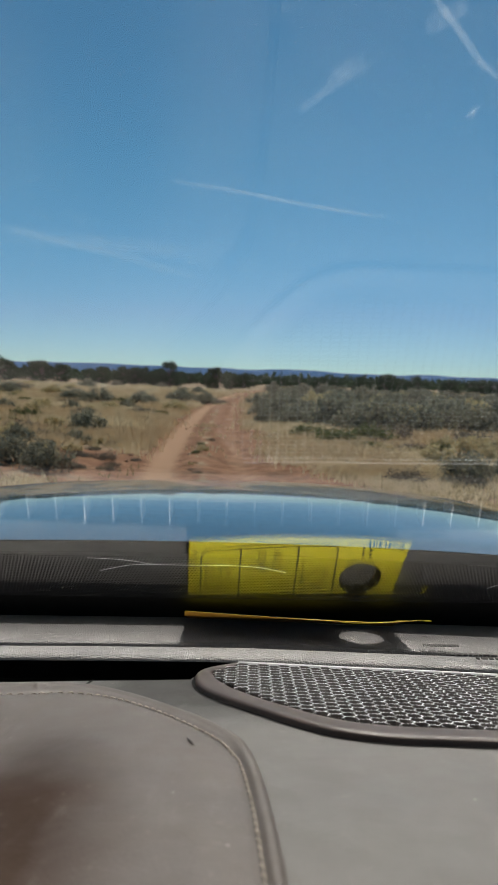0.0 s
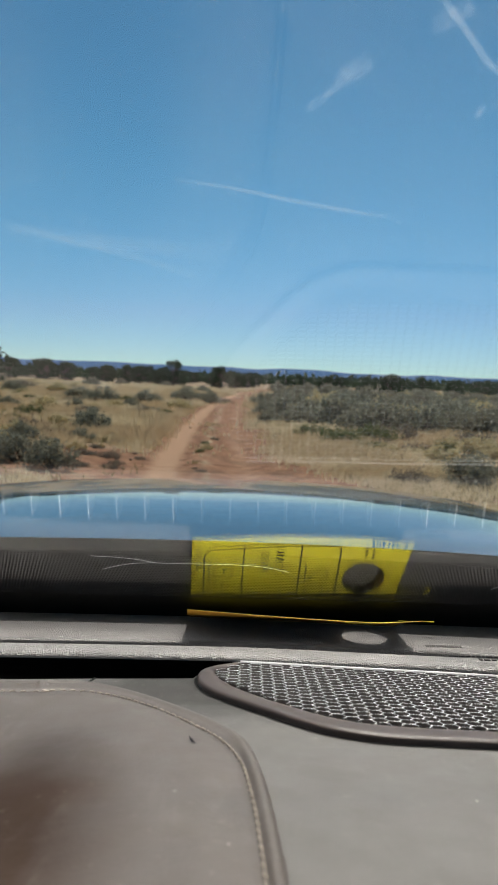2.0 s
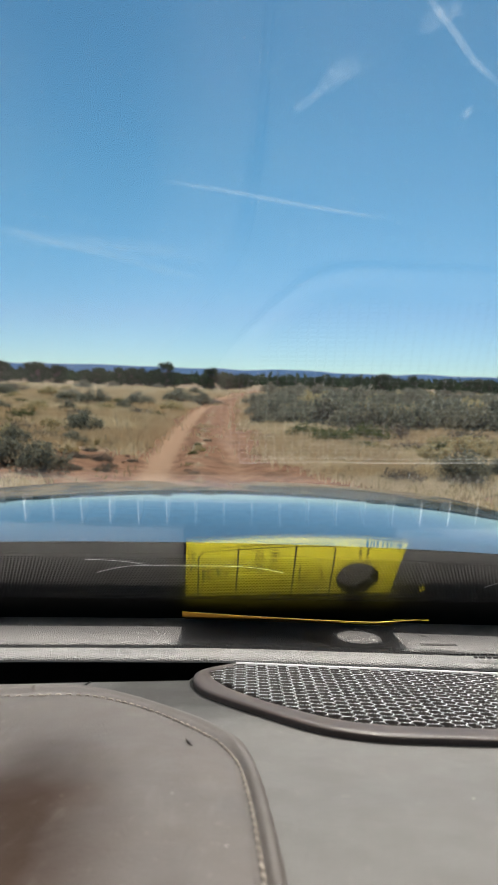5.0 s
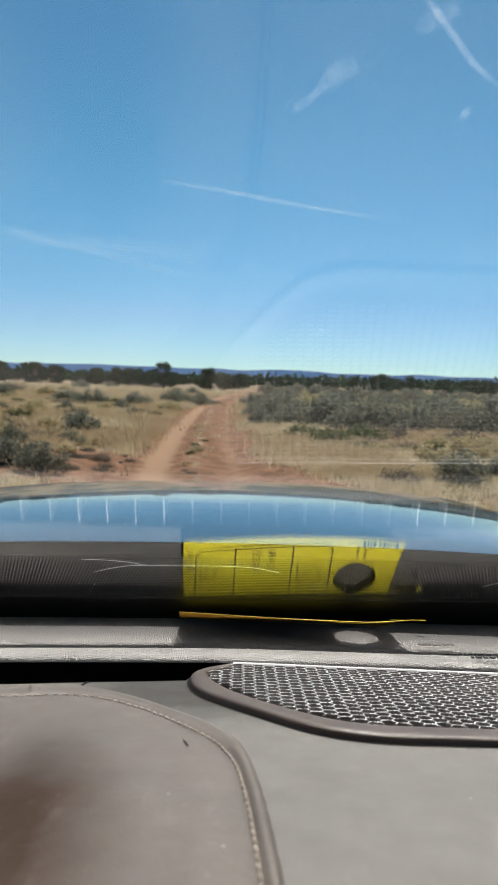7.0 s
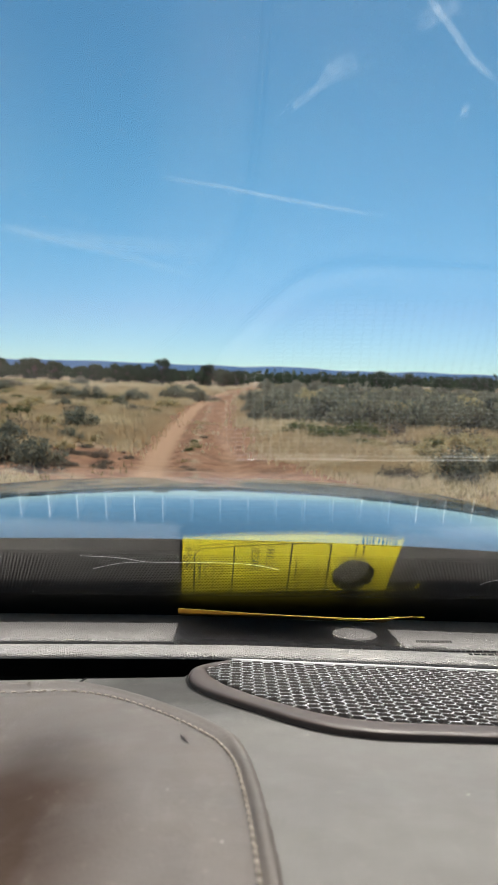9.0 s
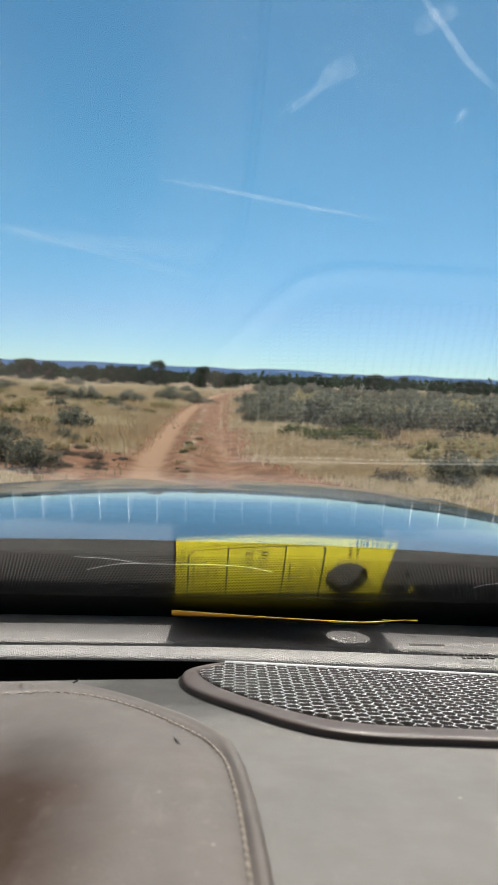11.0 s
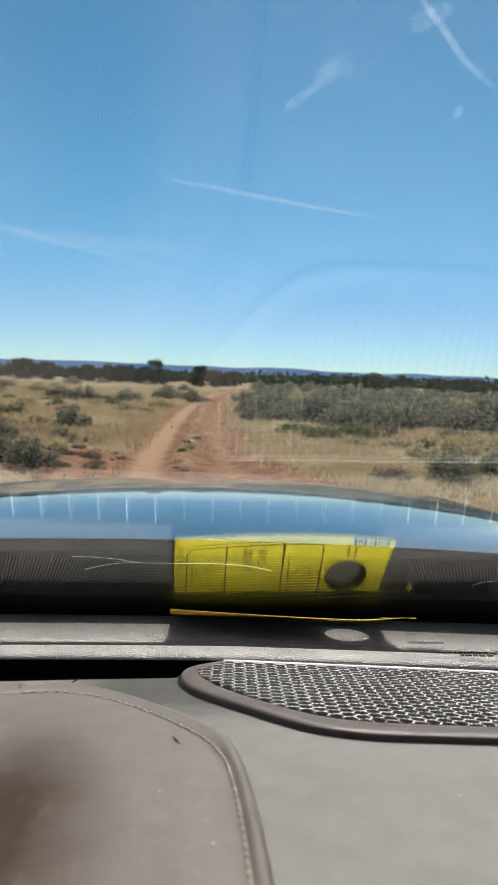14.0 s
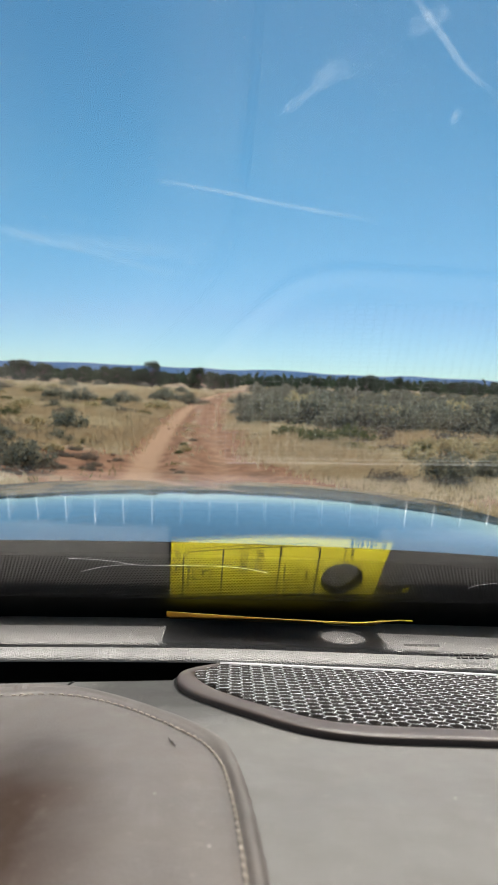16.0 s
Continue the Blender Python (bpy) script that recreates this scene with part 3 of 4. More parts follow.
sheet.data.materials.append(M_CARDBACK)


def ink_line(pts, width, lift=0.0006):
    """A flat stroke of ink on the card through (u, v) points."""
    bm = bmesh.new()
    left, right = [], []
    dense = []
    for (u0, v0), (u1, v1) in zip(pts, pts[1:]):
        n = max(1, int(max(abs(u1 - u0) * NU, abs(v1 - v0) * NV)))
        dense += [(u0 + (u1 - u0) * k / n, v0 + (v1 - v0) * k / n) for k in range(n)]
    dense.append(pts[-1])
    p3 = [card_at(u, v) + Vector((0, 0.0, lift)) for u, v in dense]
    for k, p in enumerate(p3):
        t = (p3[min(k + 1, len(p3) - 1)] - p3[max(k - 1, 0)]).normalized()
        s = t.cross(Vector((0, 0.3, 1))).normalized() * width / 2
        left.append(bm.verts.new(p - s))
        right.append(bm.verts.new(p + s))
    for k in range(len(left) - 1):
        bm.faces.new((left[k], left[k + 1], right[k + 1], right[k]))
    return bm


for pts in ([(0.06, 0.95), (0.06, 0.20), (0.085, 0.13), (0.68, 0.10), (0.70, 0.14), (0.70, 0.95)], [(0.245, 0.12), (0.245, 0.95)], [(0.515, 0.11), (0.515, 0.95)]):
    part("printed_line", ink_line(pts, 0.0014), M_INK, card)


def arc(u, v, ru, rv, a0, a1, n=14):
    return [(u + ru * math.cos(math.radians(a0 + (a1 - a0) * k / n)), v + rv * math.sin(math.radians(a0 + (a1 - a0) * k / n))) for k in range(n + 1)]


# handwriting, read with the hole at the top: a month and day, a two and a nought, two letters in the margin
for pts in (arc(0.175, 0.44, 0.022, 0.06, 0, 360), arc(0.130, 0.43, 0.026, 0.075, 0, 360), [(0.15, 0.60), (0.15, 0.68)], [(0.10, 0.78), (0.20, 0.76)],
            [(0.63, 0.60), (0.655, 0.55), (0.65, 0.44), (0.62, 0.40), (0.545, 0.60), (0.545, 0.34)], arc(0.595, 0.74, 0.045, 0.10, 0, 360),
            [(0.008, 0.40), (0.052, 0.34), (0.008, 0.27)], [(0.026, 0.375), (0.026, 0.30)], [(0.010, 0.23), (0.045, 0.21), (0.022, 0.17), (0.045, 0.13), (0.010, 0.10)]):
    part("handwriting", ink_line(pts, 0.0013), M_INK, card)


def lettering(text, u, v, size, name):
    """Printed letters that read from the far edge to the near one, their heads towards the hole."""
    cu = bpy.data.curves.new(name, "FONT")
    cu.offset = 0.00005
    cu.body, cu.size, cu.align_x, cu.align_y = text, size, "CENTER", "CENTER"
    tmp = new("tmp", cu)
    bpy.context.view_layer.update()
    me = bpy.data.meshes.new_from_object(tmp.evaluated_get(bpy.context.evaluated_depsgraph_get()))
    bpy.data.objects.remove(tmp)
    L, W = 0.188, 0.104
    for vtx in me.vertices:
        vtx.co = card_at(u + vtx.co.y / L, v - 1.4 * vtx.co.x / W) + Vector((0, 0, 0.0007))
    me.name = name
    me.materials.clear()
    return part(name, me, M_INK, card)


lettering("CAR", 0.414, 0.29, 0.0100, "printed_word")
lettering("PASS", 0.343, 0.31, 0.0100, "printed_word")
for u, v0, v1 in ((0.085, 0.30, 0.62), (0.82, 0.10, 0.26), (0.855, 0.12, 0.27), (0.43, 0.72, 0.9)):
    v = v0
    while v < v1:
        d = rnd.uniform(0.02, 0.05)
        part("small_print", ink_line([(u, v), (u, min(v + d, v1))], 0.0022), M_INK, card)
        v += d + 0.02
u = 0.845
while u < 0.985:
    w = rnd.choice((0.0007, 0.0012, 0.002))
    part("barcode_bar", ink_line([(u, 0.015), (u, 0.11)], w), M_INK, card)
    u += w / 0.188 + rnd.choice((0.004, 0.007, 0.010))

# an added strip under the near edge, sunlight through the card painted orange
rows = []
for i in range(31):
    u = i / 30
    q, h = card_at(u, 0), 0.0036 * max(0.0, 1 - u / 0.5) + 0.0005
    rows.append([tuple(q + Vector((0, -0.0002, 0.0001))), tuple(q + Vector((0, -0.0006, -h * 0.4))), tuple(q + Vector((0, 0.0006, -h)))])
part("folded_edge", from_grid(rows), M_CARDEDGE, card, "orange strip under the near edge, sun glow put into its colour", True)

# a torn tab that sticks out past the end of the card
bm = bmesh.new()
line = [(0.1305, 0.6120, -0.2160, 0.0004), (0.143, 0.6115, -0.2162, 0.0004), (0.1545, 0.6110, -0.2158, 0.0008), (0.1565, 0.6085, -0.2150, 0.0034), (0.1580, 0.6050, -0.2139, 0.0030), (0.1588, 0.6020, -0.2130, 0.0008)]
edge_a = [bm.verts.new((x - w / 2, y - w / 3, z)) for x, y, z, w in line]
edge_b = [bm.verts.new((x + w / 2, y + w / 3, z)) for x, y, z, w in line]
for k in range(len(line) - 1):
    bm.faces.new((edge_a[k], edge_b[k], edge_b[k + 1], edge_a[k + 1]))
part("torn_tab", bm, M_CARD, card).modifiers.new("thickness", "SOLIDIFY").thickness = 0.0004

# ---- windscreen ----
RAKE = math.tan(radians(36))


def pane_z(y):
    return -0.2286 + (0.65 - y) * RAKE


NRM = Vector((0, math.sin(radians(36)), math.cos(radians(36))))
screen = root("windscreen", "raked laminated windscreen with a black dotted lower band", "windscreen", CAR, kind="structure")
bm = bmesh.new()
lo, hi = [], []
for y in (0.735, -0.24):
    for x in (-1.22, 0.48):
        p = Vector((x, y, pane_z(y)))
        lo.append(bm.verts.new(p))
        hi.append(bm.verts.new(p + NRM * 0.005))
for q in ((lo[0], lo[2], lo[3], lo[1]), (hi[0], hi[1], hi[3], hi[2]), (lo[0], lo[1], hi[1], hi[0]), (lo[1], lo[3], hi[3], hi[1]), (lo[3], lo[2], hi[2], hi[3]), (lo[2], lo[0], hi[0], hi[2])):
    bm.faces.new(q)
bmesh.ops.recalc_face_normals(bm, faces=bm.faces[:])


def on_pane(x, y, off=-0.0004):
    return Vector((x, y, pane_z(y))) + NRM * off


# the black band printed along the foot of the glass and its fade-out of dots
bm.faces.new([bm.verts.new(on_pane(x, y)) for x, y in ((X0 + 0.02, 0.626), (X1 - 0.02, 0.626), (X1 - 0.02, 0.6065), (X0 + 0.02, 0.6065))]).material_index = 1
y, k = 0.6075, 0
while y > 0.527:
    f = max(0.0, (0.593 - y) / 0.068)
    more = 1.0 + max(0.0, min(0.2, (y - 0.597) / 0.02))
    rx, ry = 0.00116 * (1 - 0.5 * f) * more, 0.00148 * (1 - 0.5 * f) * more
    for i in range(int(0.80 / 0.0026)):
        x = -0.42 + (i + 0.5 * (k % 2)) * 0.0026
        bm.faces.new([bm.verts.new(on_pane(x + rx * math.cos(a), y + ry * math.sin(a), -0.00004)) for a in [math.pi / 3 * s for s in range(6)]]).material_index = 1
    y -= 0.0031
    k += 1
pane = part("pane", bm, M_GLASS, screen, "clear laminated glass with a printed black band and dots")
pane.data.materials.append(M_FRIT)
# shadow off: the printed strip and dots let the sun through too
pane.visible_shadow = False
part("ceramic_band", from_grid([[on_pane(X0 + 0.02, y, -0.0006) for y in (0.72, 0.623)], [on_pane(X1 - 0.02, y, -0.0006) for y in (0.72, 0.623)]]), M_FRIT, screen)

for pts in ([(-0.1203, 0.5383), (-0.1005, 0.5396), (-0.0839, 0.543), (-0.0719, 0.5475), (-0.0489, 0.5478), (-0.01, 0.5476), (0.012, 0.5509), (0.0305, 0.5585)],
            [(-0.1156, 0.561), (-0.1032, 0.5545), (-0.0878, 0.549), (-0.0719, 0.5475)], [(0.1963, 0.5818), (0.2022, 0.5748), (0.2156, 0.571)]):
    part("scratch", tube(smooth_line([on_pane(x, y - 0.0065, -0.0006) for x, y in pts], 0.006), 0.00011, 4), M_SCRATCH, screen)

# ---- cabin shell ----
cabin = root("cabin_shell", "plain grey cloth cabin walls and roof", "car cabin", CAR, kind="structure")
part("roof", rounded_box(-1.28, 0.54, -2.2, -0.23, 0.44, 0.50, 0.02), M_CLOTH, cabin)
part("back_wall", rounded_box(-1.28, 0.54, -2.26, -2.2, -1.2, 0.5, 0.02), M_CLOTH, cabin)
part("floor_pan", rounded_box(-1.28, 0.54, -2.2, 0.75, -1.26, -1.2, 0.02), M_CLOTH, cabin)
part("bulkhead", rounded_box(-1.28, 0.54, 0.745, 0.765, -1.2, -0.30, 0.004), M_COWL, cabin)
for x in (-1.31, 0.51):
    part("door_panel", rounded_box(x, x + 0.06, -2.2, 0.74, -1.2, -0.16, 0.02), M_CLOTH, cabin)
    part("roof_rail", rounded_box(x, x + 0.06, -2.2, -0.24, 0.36, 0.44, 0.02), M_CLOTH, cabin)
    part("centre_pillar", rounded_box(x, x + 0.06, -1.15, -1.0, -0.16, 0.36, 0.02), M_CLOTH, cabin)
    bm = bmesh.new()
    for y0, y1 in ((-0.26, 0.735),):
        v = [bm.verts.new((x + a, y, pane_z(y) + c)) for y in (y0, y1) for a, c in ((0, -0.03), (0.06, -0.03), (0.06, 0.03), (0, 0.03))]
        for k in range(4):
            bm.faces.new((v[k], v[(k + 1) % 4], v[4 + (k + 1) % 4], v[4 + k]))
        bm.faces.new(v[3::-1])
        bm.faces.new(v[4:])
    part("front_pillar", bm, M_CLOTH, cabin)

# ---- bonnet ----
bonnet = root("bonnet", "dark glossy crowned car bonnet mirroring the blue sky", "car bonnet", CAR)


def bonnet_z(x, y):
    t, far = min(y, 1.10) - 0.80, max(0.0, y - 1.10)
    d = x + 0.10
    z = -0.1832 - (0.001 - 0.05 * d * d) * math.exp(-((y - 0.76) / 0.14) ** 2) - math.radians(15.3 * t * t / 2) - math.radians(4.59 * far + 5.5 * far * far / 2)
    if y > 1.7:
        z -= 1.6 * (y - 1.7) ** 2
    return z - 0.085 * d * d - 0.06 * d ** 4


REAR = 0.772
rows = []
for x in np.linspace(-1.2, 0.44, 44).tolist():
    y0 = REAR - 0.09 * (x + 0.1) ** 2
    rows.append([(x, y, bonnet_z(x, y)) for y in [y0 + (2.05 - REAR) * j / 48 for j in range(49)]][::-1])
part("bonnet_panel", from_grid(rows), M_PAINT, bonnet, "dark metallic painted panel", True)
rows = []
for x in np.linspace(-1.2, 0.44, 44).tolist():
    y0 = REAR - 0.09 * (x + 0.1) ** 2
    z0 = bonnet_z(x, y0)
    rows.append([(x, y0 + 0.0004, z0 - 0.0004), (x, y0 - 0.0002, z0 - 0.0020), (x, y0 + 0.001, z0 - 0.014), (x, y0 + 0.03, z0 - 0.015), (x, y0 + 0.9, z0 - 0.13)])
part("bonnet_underside", from_grid(rows), M_COWL, bonnet, "black folded rear edge")
part("cowl", sweep_x([(0.60, -0.30), (0.74, -0.275), (0.765, -0.240), (0.80, -0.224), (0.84, -0.2125), (0.845, -0.26)], -1.2, 0.44, 8), M_COWL, bonnet, "black plastic cowl")
for x in (-1.30, 0.46):
    part("wing", rounded_box(x, x + 0.08, 0.77, 1.9, -0.95, -0.42, 0.03), M_PAINT, bonnet)
part("bay_lining", rounded_box(-1.2, 0.44, 0.83, 1.97, -0.60, -0.42, 0.01), M_COWL, bonnet)
part("nose", rounded_box(-1.26, 0.50, 1.98, 2.08, -1.1, -0.55, 0.04), M_PAINT, bonnet)


def wheel(x, y):
    w = root("wheel", "black tyre on alloy rim standing on red soil", "wheel", Matrix.Translation((x, y, 0.40)), group="car wheels")
    prof = [(0.24, -0.11), (0.36, -0.125), (0.40, -0.09), (0.405, 0.0), (0.40, 0.09), (0.36, 0.125), (0.24, 0.11)]
    part("tyre", from_grid([[(b, r * math.cos(a), r * math.sin(a)) for r, b in prof] for a in [2 * math.pi * k / 40 for k in range(41)]]), M_TYRE, w, "", True)
    prof = [(0.0, -0.06), (0.10, -0.06), (0.22, -0.04), (0.24, -0.10), (0.24, 0.10), (0.22, 0.04), (0.10, 0.06), (0.0, 0.06)]
    part("rim", from_grid([[(b, r * math.cos(a), r * math.sin(a)) for r, b in prof] for a in [2 * math.pi * k / 40 for k in range(41)]]), M_ALLOY, w, "", True)


for x in (-1.2, 0.43):
    for y in (1.45, -2.05):
        wheel(x, y)

# ---- ground ----
ROAD = [(-0.55, -60.0), (-0.45, 0.0), (-0.72, 11.0), (-1.0, 15.0), (-1.33, 23.3), (-1.64, 35.0), (-1.75, 52.0), (-1.03, 74.0), (0.8, 105.0), (4.0, 140.0), (10.0, 190.0), (24.0, 260.0)]
RX, RY = np.array([p[0] for p in ROAD]), np.array([p[1] for p in ROAD])


def road_x(y):
    return np.interp(y, RY, RX)


def field_noise(x, y, s, seed):
    return noise.noise(Vector((x * s + seed, y * s - seed, seed * 0.37)))


def axis(near, far, n, fine):
    """Even steps out to near, then growing ones to far."""
    a = list(np.arange(0, near, fine))
    g = np.geomspace(1, (far - near) / 6 + 1, n) - 1
    return a + [near + 6 * v for v in g]


px = axis(9.0, 4800.0, 46, 0.17)
gxs = np.array([-v for v in px[:0:-1]] + px) - 0.9
py = axis(42.0, 4800.0, 60, 0.24)
gys = np.array([-v for v in axis(6.0, 4800.0, 30, 0.8)[:0:-1]] + py)


def ground_z(x, y):
    off = x - float(road_x(y))
    a = abs(off)
    z = 0.0
    far = min(1.0, max(0.0, (a - 1.2) / 1.6))
    z += far * (0.10 + 0.10 * field_noise(x, y, 0.22, 3.1) + 0.05 * field_noise(x, y, 0.9, 8.2))
    if a < 3 and y > 3.5:
        rut = math.exp(-((a - 0.72) / 0.24) ** 2)
        z += 0.05 * math.exp(-(off / 0.3) ** 2) - 0.05 * rut * (1 + 0.4 * field_noise(x, y, 0.7, 1.0)) + 0.014 * field_noise(x, y, 2.1, 4.0) * (1 - rut)
    d = math.hypot(x, y)
    if d > 60:
        z += (1 - 60 / d) * 1.1 * field_noise(x, y, 0.012, 5.0) - min(1.0, (d - 60) / 200) * 0.3
    if d > 400:
        z -= (d - 400) * 0.004
    return z


def barren(x, y):
    """Open red soil off the track."""
    spots = ((-3.3, 13.0, 2.6, 5.0, 0.95), (-5.5, 10.5, 3.2, 3.2, 0.95), (3.6, 18.5, 2.6, 2.6, 0.7), (-7.5, 21.0, 2.5, 2.5, 0.6), (9.0, 20.0, 3.0, 1.8, 0.6), (-12.0, 30.0, 3.5, 3.0, 0.5))
    return max(k * max(0.0, 1 - math.hypot((x - a) / w, (y - b) / h)) for a, b, w, h, k in spots)


rows, bare, rutted = [], [], []
for y in gys.tolist():
    row = []
    for x in gxs.tolist():
        row.append((x, y, ground_z(x, y)))
        a = abs(x - float(road_x(y)))
        wide = 1.25 + (1.3 * max(0.0, min(1.0, (16 - y) / 5)) if x > float(road_x(y)) else 0.0)
        v = 1.0 - min(1.0, max(0.0, (a - wide) / 1.0))
        mid = math.exp(-((x - float(road_x(y))) / 0.22) ** 2)
        patch = barren(x, y)
        rutted.append(math.exp(-((a - 0.74) / 0.33) ** 2) * (1.0 if x < float(road_x(y)) else 0.45))
        bare.append(max(v - 0.55 * mid, patch))
    rows.append(row)
bm = from_grid(rows)
me = mesh_of(bm, "ground", True)
me.attributes.new("bare", "FLOAT", "POINT").data.foreach_set("value", bare)
me.attributes.new("rut", "FLOAT", "POINT").data.foreach_set("value", rutted)
ground = part("ground", me, M_SOIL)
ground.data.flip_normals() if ground.data.polygons[0].normal.z < 0 else None
tagged(ground, "red desert soil with a two-rut sandy track", "ground", kind="structure")


# ---- plants ----
def leaf_quads(pts, size, rng, up=0.3):
    """Small leaf blades at the points, thrown about at random."""
    v, f = [], []
    for p in pts:
        d = Vector((rng.gauss(0, 1), rng.gauss(0, 1), rng.gauss(0, 1) + up)).normalized()
        s = d.cross(Vector((rng.gauss(0, 1), rng.gauss(0, 1), rng.gauss(0, 1)))).normalized()
        L = size * rng.uniform(0.6, 1.4)
        w = L * 0.32
        b = len(v)
        v += [tuple(p - s * w * 0.4), tuple(p + d * L * 0.5 - s * w), tuple(p + d * L), tuple(p + d * L * 0.5 + s * w)]
        f.append((b, b + 1, b + 2, b + 3))
    return v, f


def shrub_meshes(seed, width, height, clumps, per, size, leaf):
    rng = random.Random(seed)
    pts, twigs = [], bmesh.new()
    for _ in range(clumps):
        a, r = rng.uniform(0, 2 * math.pi), math.sqrt(rng.random())
        h = height * (1 - 0.55 * r * r) * rng.uniform(0.55, 1.08)
        c = Vector((math.cos(a) * r * width / 2, math.sin(a) * r * width / 2, h))
        k = rng.uniform(0.10, 0.22) * width
        for _ in range(per):
            q = Vector((rng.gauss(0, 1), rng.gauss(0, 1), rng.gauss(0, 0.9))).normalized() * k * rng.random() ** 0.4
            q += c - Vector((0, 0, k * 0.4))
            if q.z > 0.03:
                pts.append(q)
        t = tube([Vector((c.x * 0.12, c.y * 0.12, -0.05)), Vector((c.x * 0.45, c.y * 0.45, h * 0.35)), c * 0.9], lambda s: 0.018 * (1.15 - s), 4)
        me = bpy.data.meshes.new("t")
        t.to_mesh(me)
        t.free()
        twigs.from_mesh(me)
        bpy.data.meshes.remove(me)
    v, f = leaf_quads(pts, size, rng)
    me = bpy.data.meshes.new("foliage")
    me.from_pydata(v, [], f)
    me.materials.append(leaf)
    tw = mesh_of(twigs, "stems")
    tw.materials.append(M_BARK)
    return me, tw


def put(name, meshes, x, y, s, turn, label, category, group, sz=1.0):
    ob = root(name, label, category, Matrix.Translation((x, y, ground_z(x, y) - 0.02)) @ Euler((0, 0, turn)).to_matrix().to_4x4()
              @ Matrix.Diagonal((s, s, s * sz, 1)), group=group)
    for n, me in meshes:
        part(n, me, None, ob)
    return ob


def kinds(n, *args):
    return [shrub_meshes(10 * n + i, *args) for i in range(3)]


SHRUBS = {"sagebrush": (kinds(0, 1.5, 0.85, 44, 46, 0.085, M_SAGE), "grey-green rounded sagebrush on dry grassland"),
          "dry_brush": (kinds(1, 1.6, 0.48, 36, 40, 0.075, M_DRYBRUSH), "low brown dry brush on the red soil"),
          "rabbitbrush": (kinds(2, 1.2, 0.62, 36, 46, 0.085, M_GOLD), "golden straw-coloured rabbitbrush mound on dry grassland"),
          "olive_brush": (kinds(3, 1.4, 0.5, 36, 42, 0.08, M_OLIVE), "low olive-green brush beside the track")}
rng = random.Random(11)
spots = [("sagebrush", -5.6, 38.0, 1.0), ("sagebrush", -7.6, 36.0, 1.05), ("sagebrush", -9.6, 39.0, 1.0), ("sagebrush", -4.3, 45.0, 1.1), 
         ("dry_brush", -4.9, 17.2, 0.55), ("olive_brush", -7.4, 24.0, 0.8), ("dry_brush", -6.2, 27.0, 0.7), ("rabbitbrush", -8.6, 29.0, 0.7), ("dry_brush", -4.4, 24.5, 0.5), ("olive_brush", -3.6, 29.0, 0.5), ("rabbitbrush", -5.6, 20.6, 0.45), ("rabbitbrush", -4.6, 13.3, 0.6),
         ("rabbitbrush", -4.0, 13.9, 0.5), ("rabbitbrush", -5.3, 14.6, 0.7), ("dry_brush", -2.45, 12.9, 0.2), ("dry_brush", -2.2, 13.9, 0.16), ("dry_brush", -2.9, 12.1, 0.2),
         ("dry_brush", -3.3, 15.2, 0.22), ("rabbitbrush", -5.0, 52.0, 1.3), 
         ("olive_brush", -1.1, 15.3, 0.16), ("rabbitbrush", -1.0, 15.9, 0.2), ("olive_brush", -1.15, 17.3, 0.15), ("dry_brush", -1.0, 18.6, 0.16), ("rabbitbrush", -3.4, 33.0, 0.9), 
         ("sagebrush", 3.2, 23.6, 1.15), ("sagebrush", 5.0, 22.4, 1.25), ("sagebrush", 7.6, 21.8, 1.35), ("sagebrush", 9.2, 23.0, 1.3), ("sagebrush", 2.2, 27.0, 1.2), ("sagebrush", 6.3, 24.2, 1.3),
         ("rabbitbrush", 4.1, 28.0, 1.4), ("rabbitbrush", 6.6, 29.5, 1.5), ("rabbitbrush", 9.4, 28.0, 1.4), ("sagebrush", 8.4, 31.0, 1.6), ("sagebrush", 5.3, 33.0, 1.6), ("sagebrush", 1.7, 34.0, 1.3),
         ("rabbitbrush", 3.2, 36.0, 1.6), ("rabbitbrush", 10.8, 34.0, 1.6), ("sagebrush", 7.4, 38.0, 1.3), ("sagebrush", 12.6, 38.0, 1.3), ("sagebrush", 11.4, 30.0, 1.2), ("dry_brush", 3.9, 20.0, 0.9),
         ("olive_brush", 2.1, 17.4, 0.8), ("olive_brush", 3.0, 18.2, 0.9), ("olive_brush", 1.6, 19.5, 0.7), ("dry_brush", 5.7, 18.8, 0.8), ("rabbitbrush", 5.0, 16.0, 0.8), ("rabbitbrush", 3.9, 14.8, 0.6),
         ("rabbitbrush", 6.4, 17.0, 0.8), ("sagebrush", 3.4, 42.0, 1.2), ("rabbitbrush", 6.0, 43.0, 1.5), ("sagebrush", 10.0, 42.0, 1.3)]
spots += [("sagebrush", 0.65, 25.0, 0.7), ("sagebrush", 1.4, 24.2, 0.9), ("sagebrush", 0.55, 30.5, 0.8), ("sagebrush", 1.3, 28.6, 1.0), ("sagebrush", 0.75, 37.0, 0.9), ("sagebrush", 1.9, 25.6, 1.0),
          ("sagebrush", 0.5, 43.0, 1.0), ("sagebrush", -3.95, 12.3, 0.68), ("sagebrush", -4.9, 13.2, 0.7), ("sagebrush", -3.2, 11.4, 0.55), ("sagebrush", 3.6, 11.8, 0.6), ("sagebrush", 4.6, 12.4, 0.55), ("dry_brush", 2.6, 11.6, 0.5),
          ("sagebrush", -4.4, 19.5, 0.7), ("sagebrush", -2.95, 45.0, 1.0), ("dry_brush", -2.1, 47.0, 0.8)]
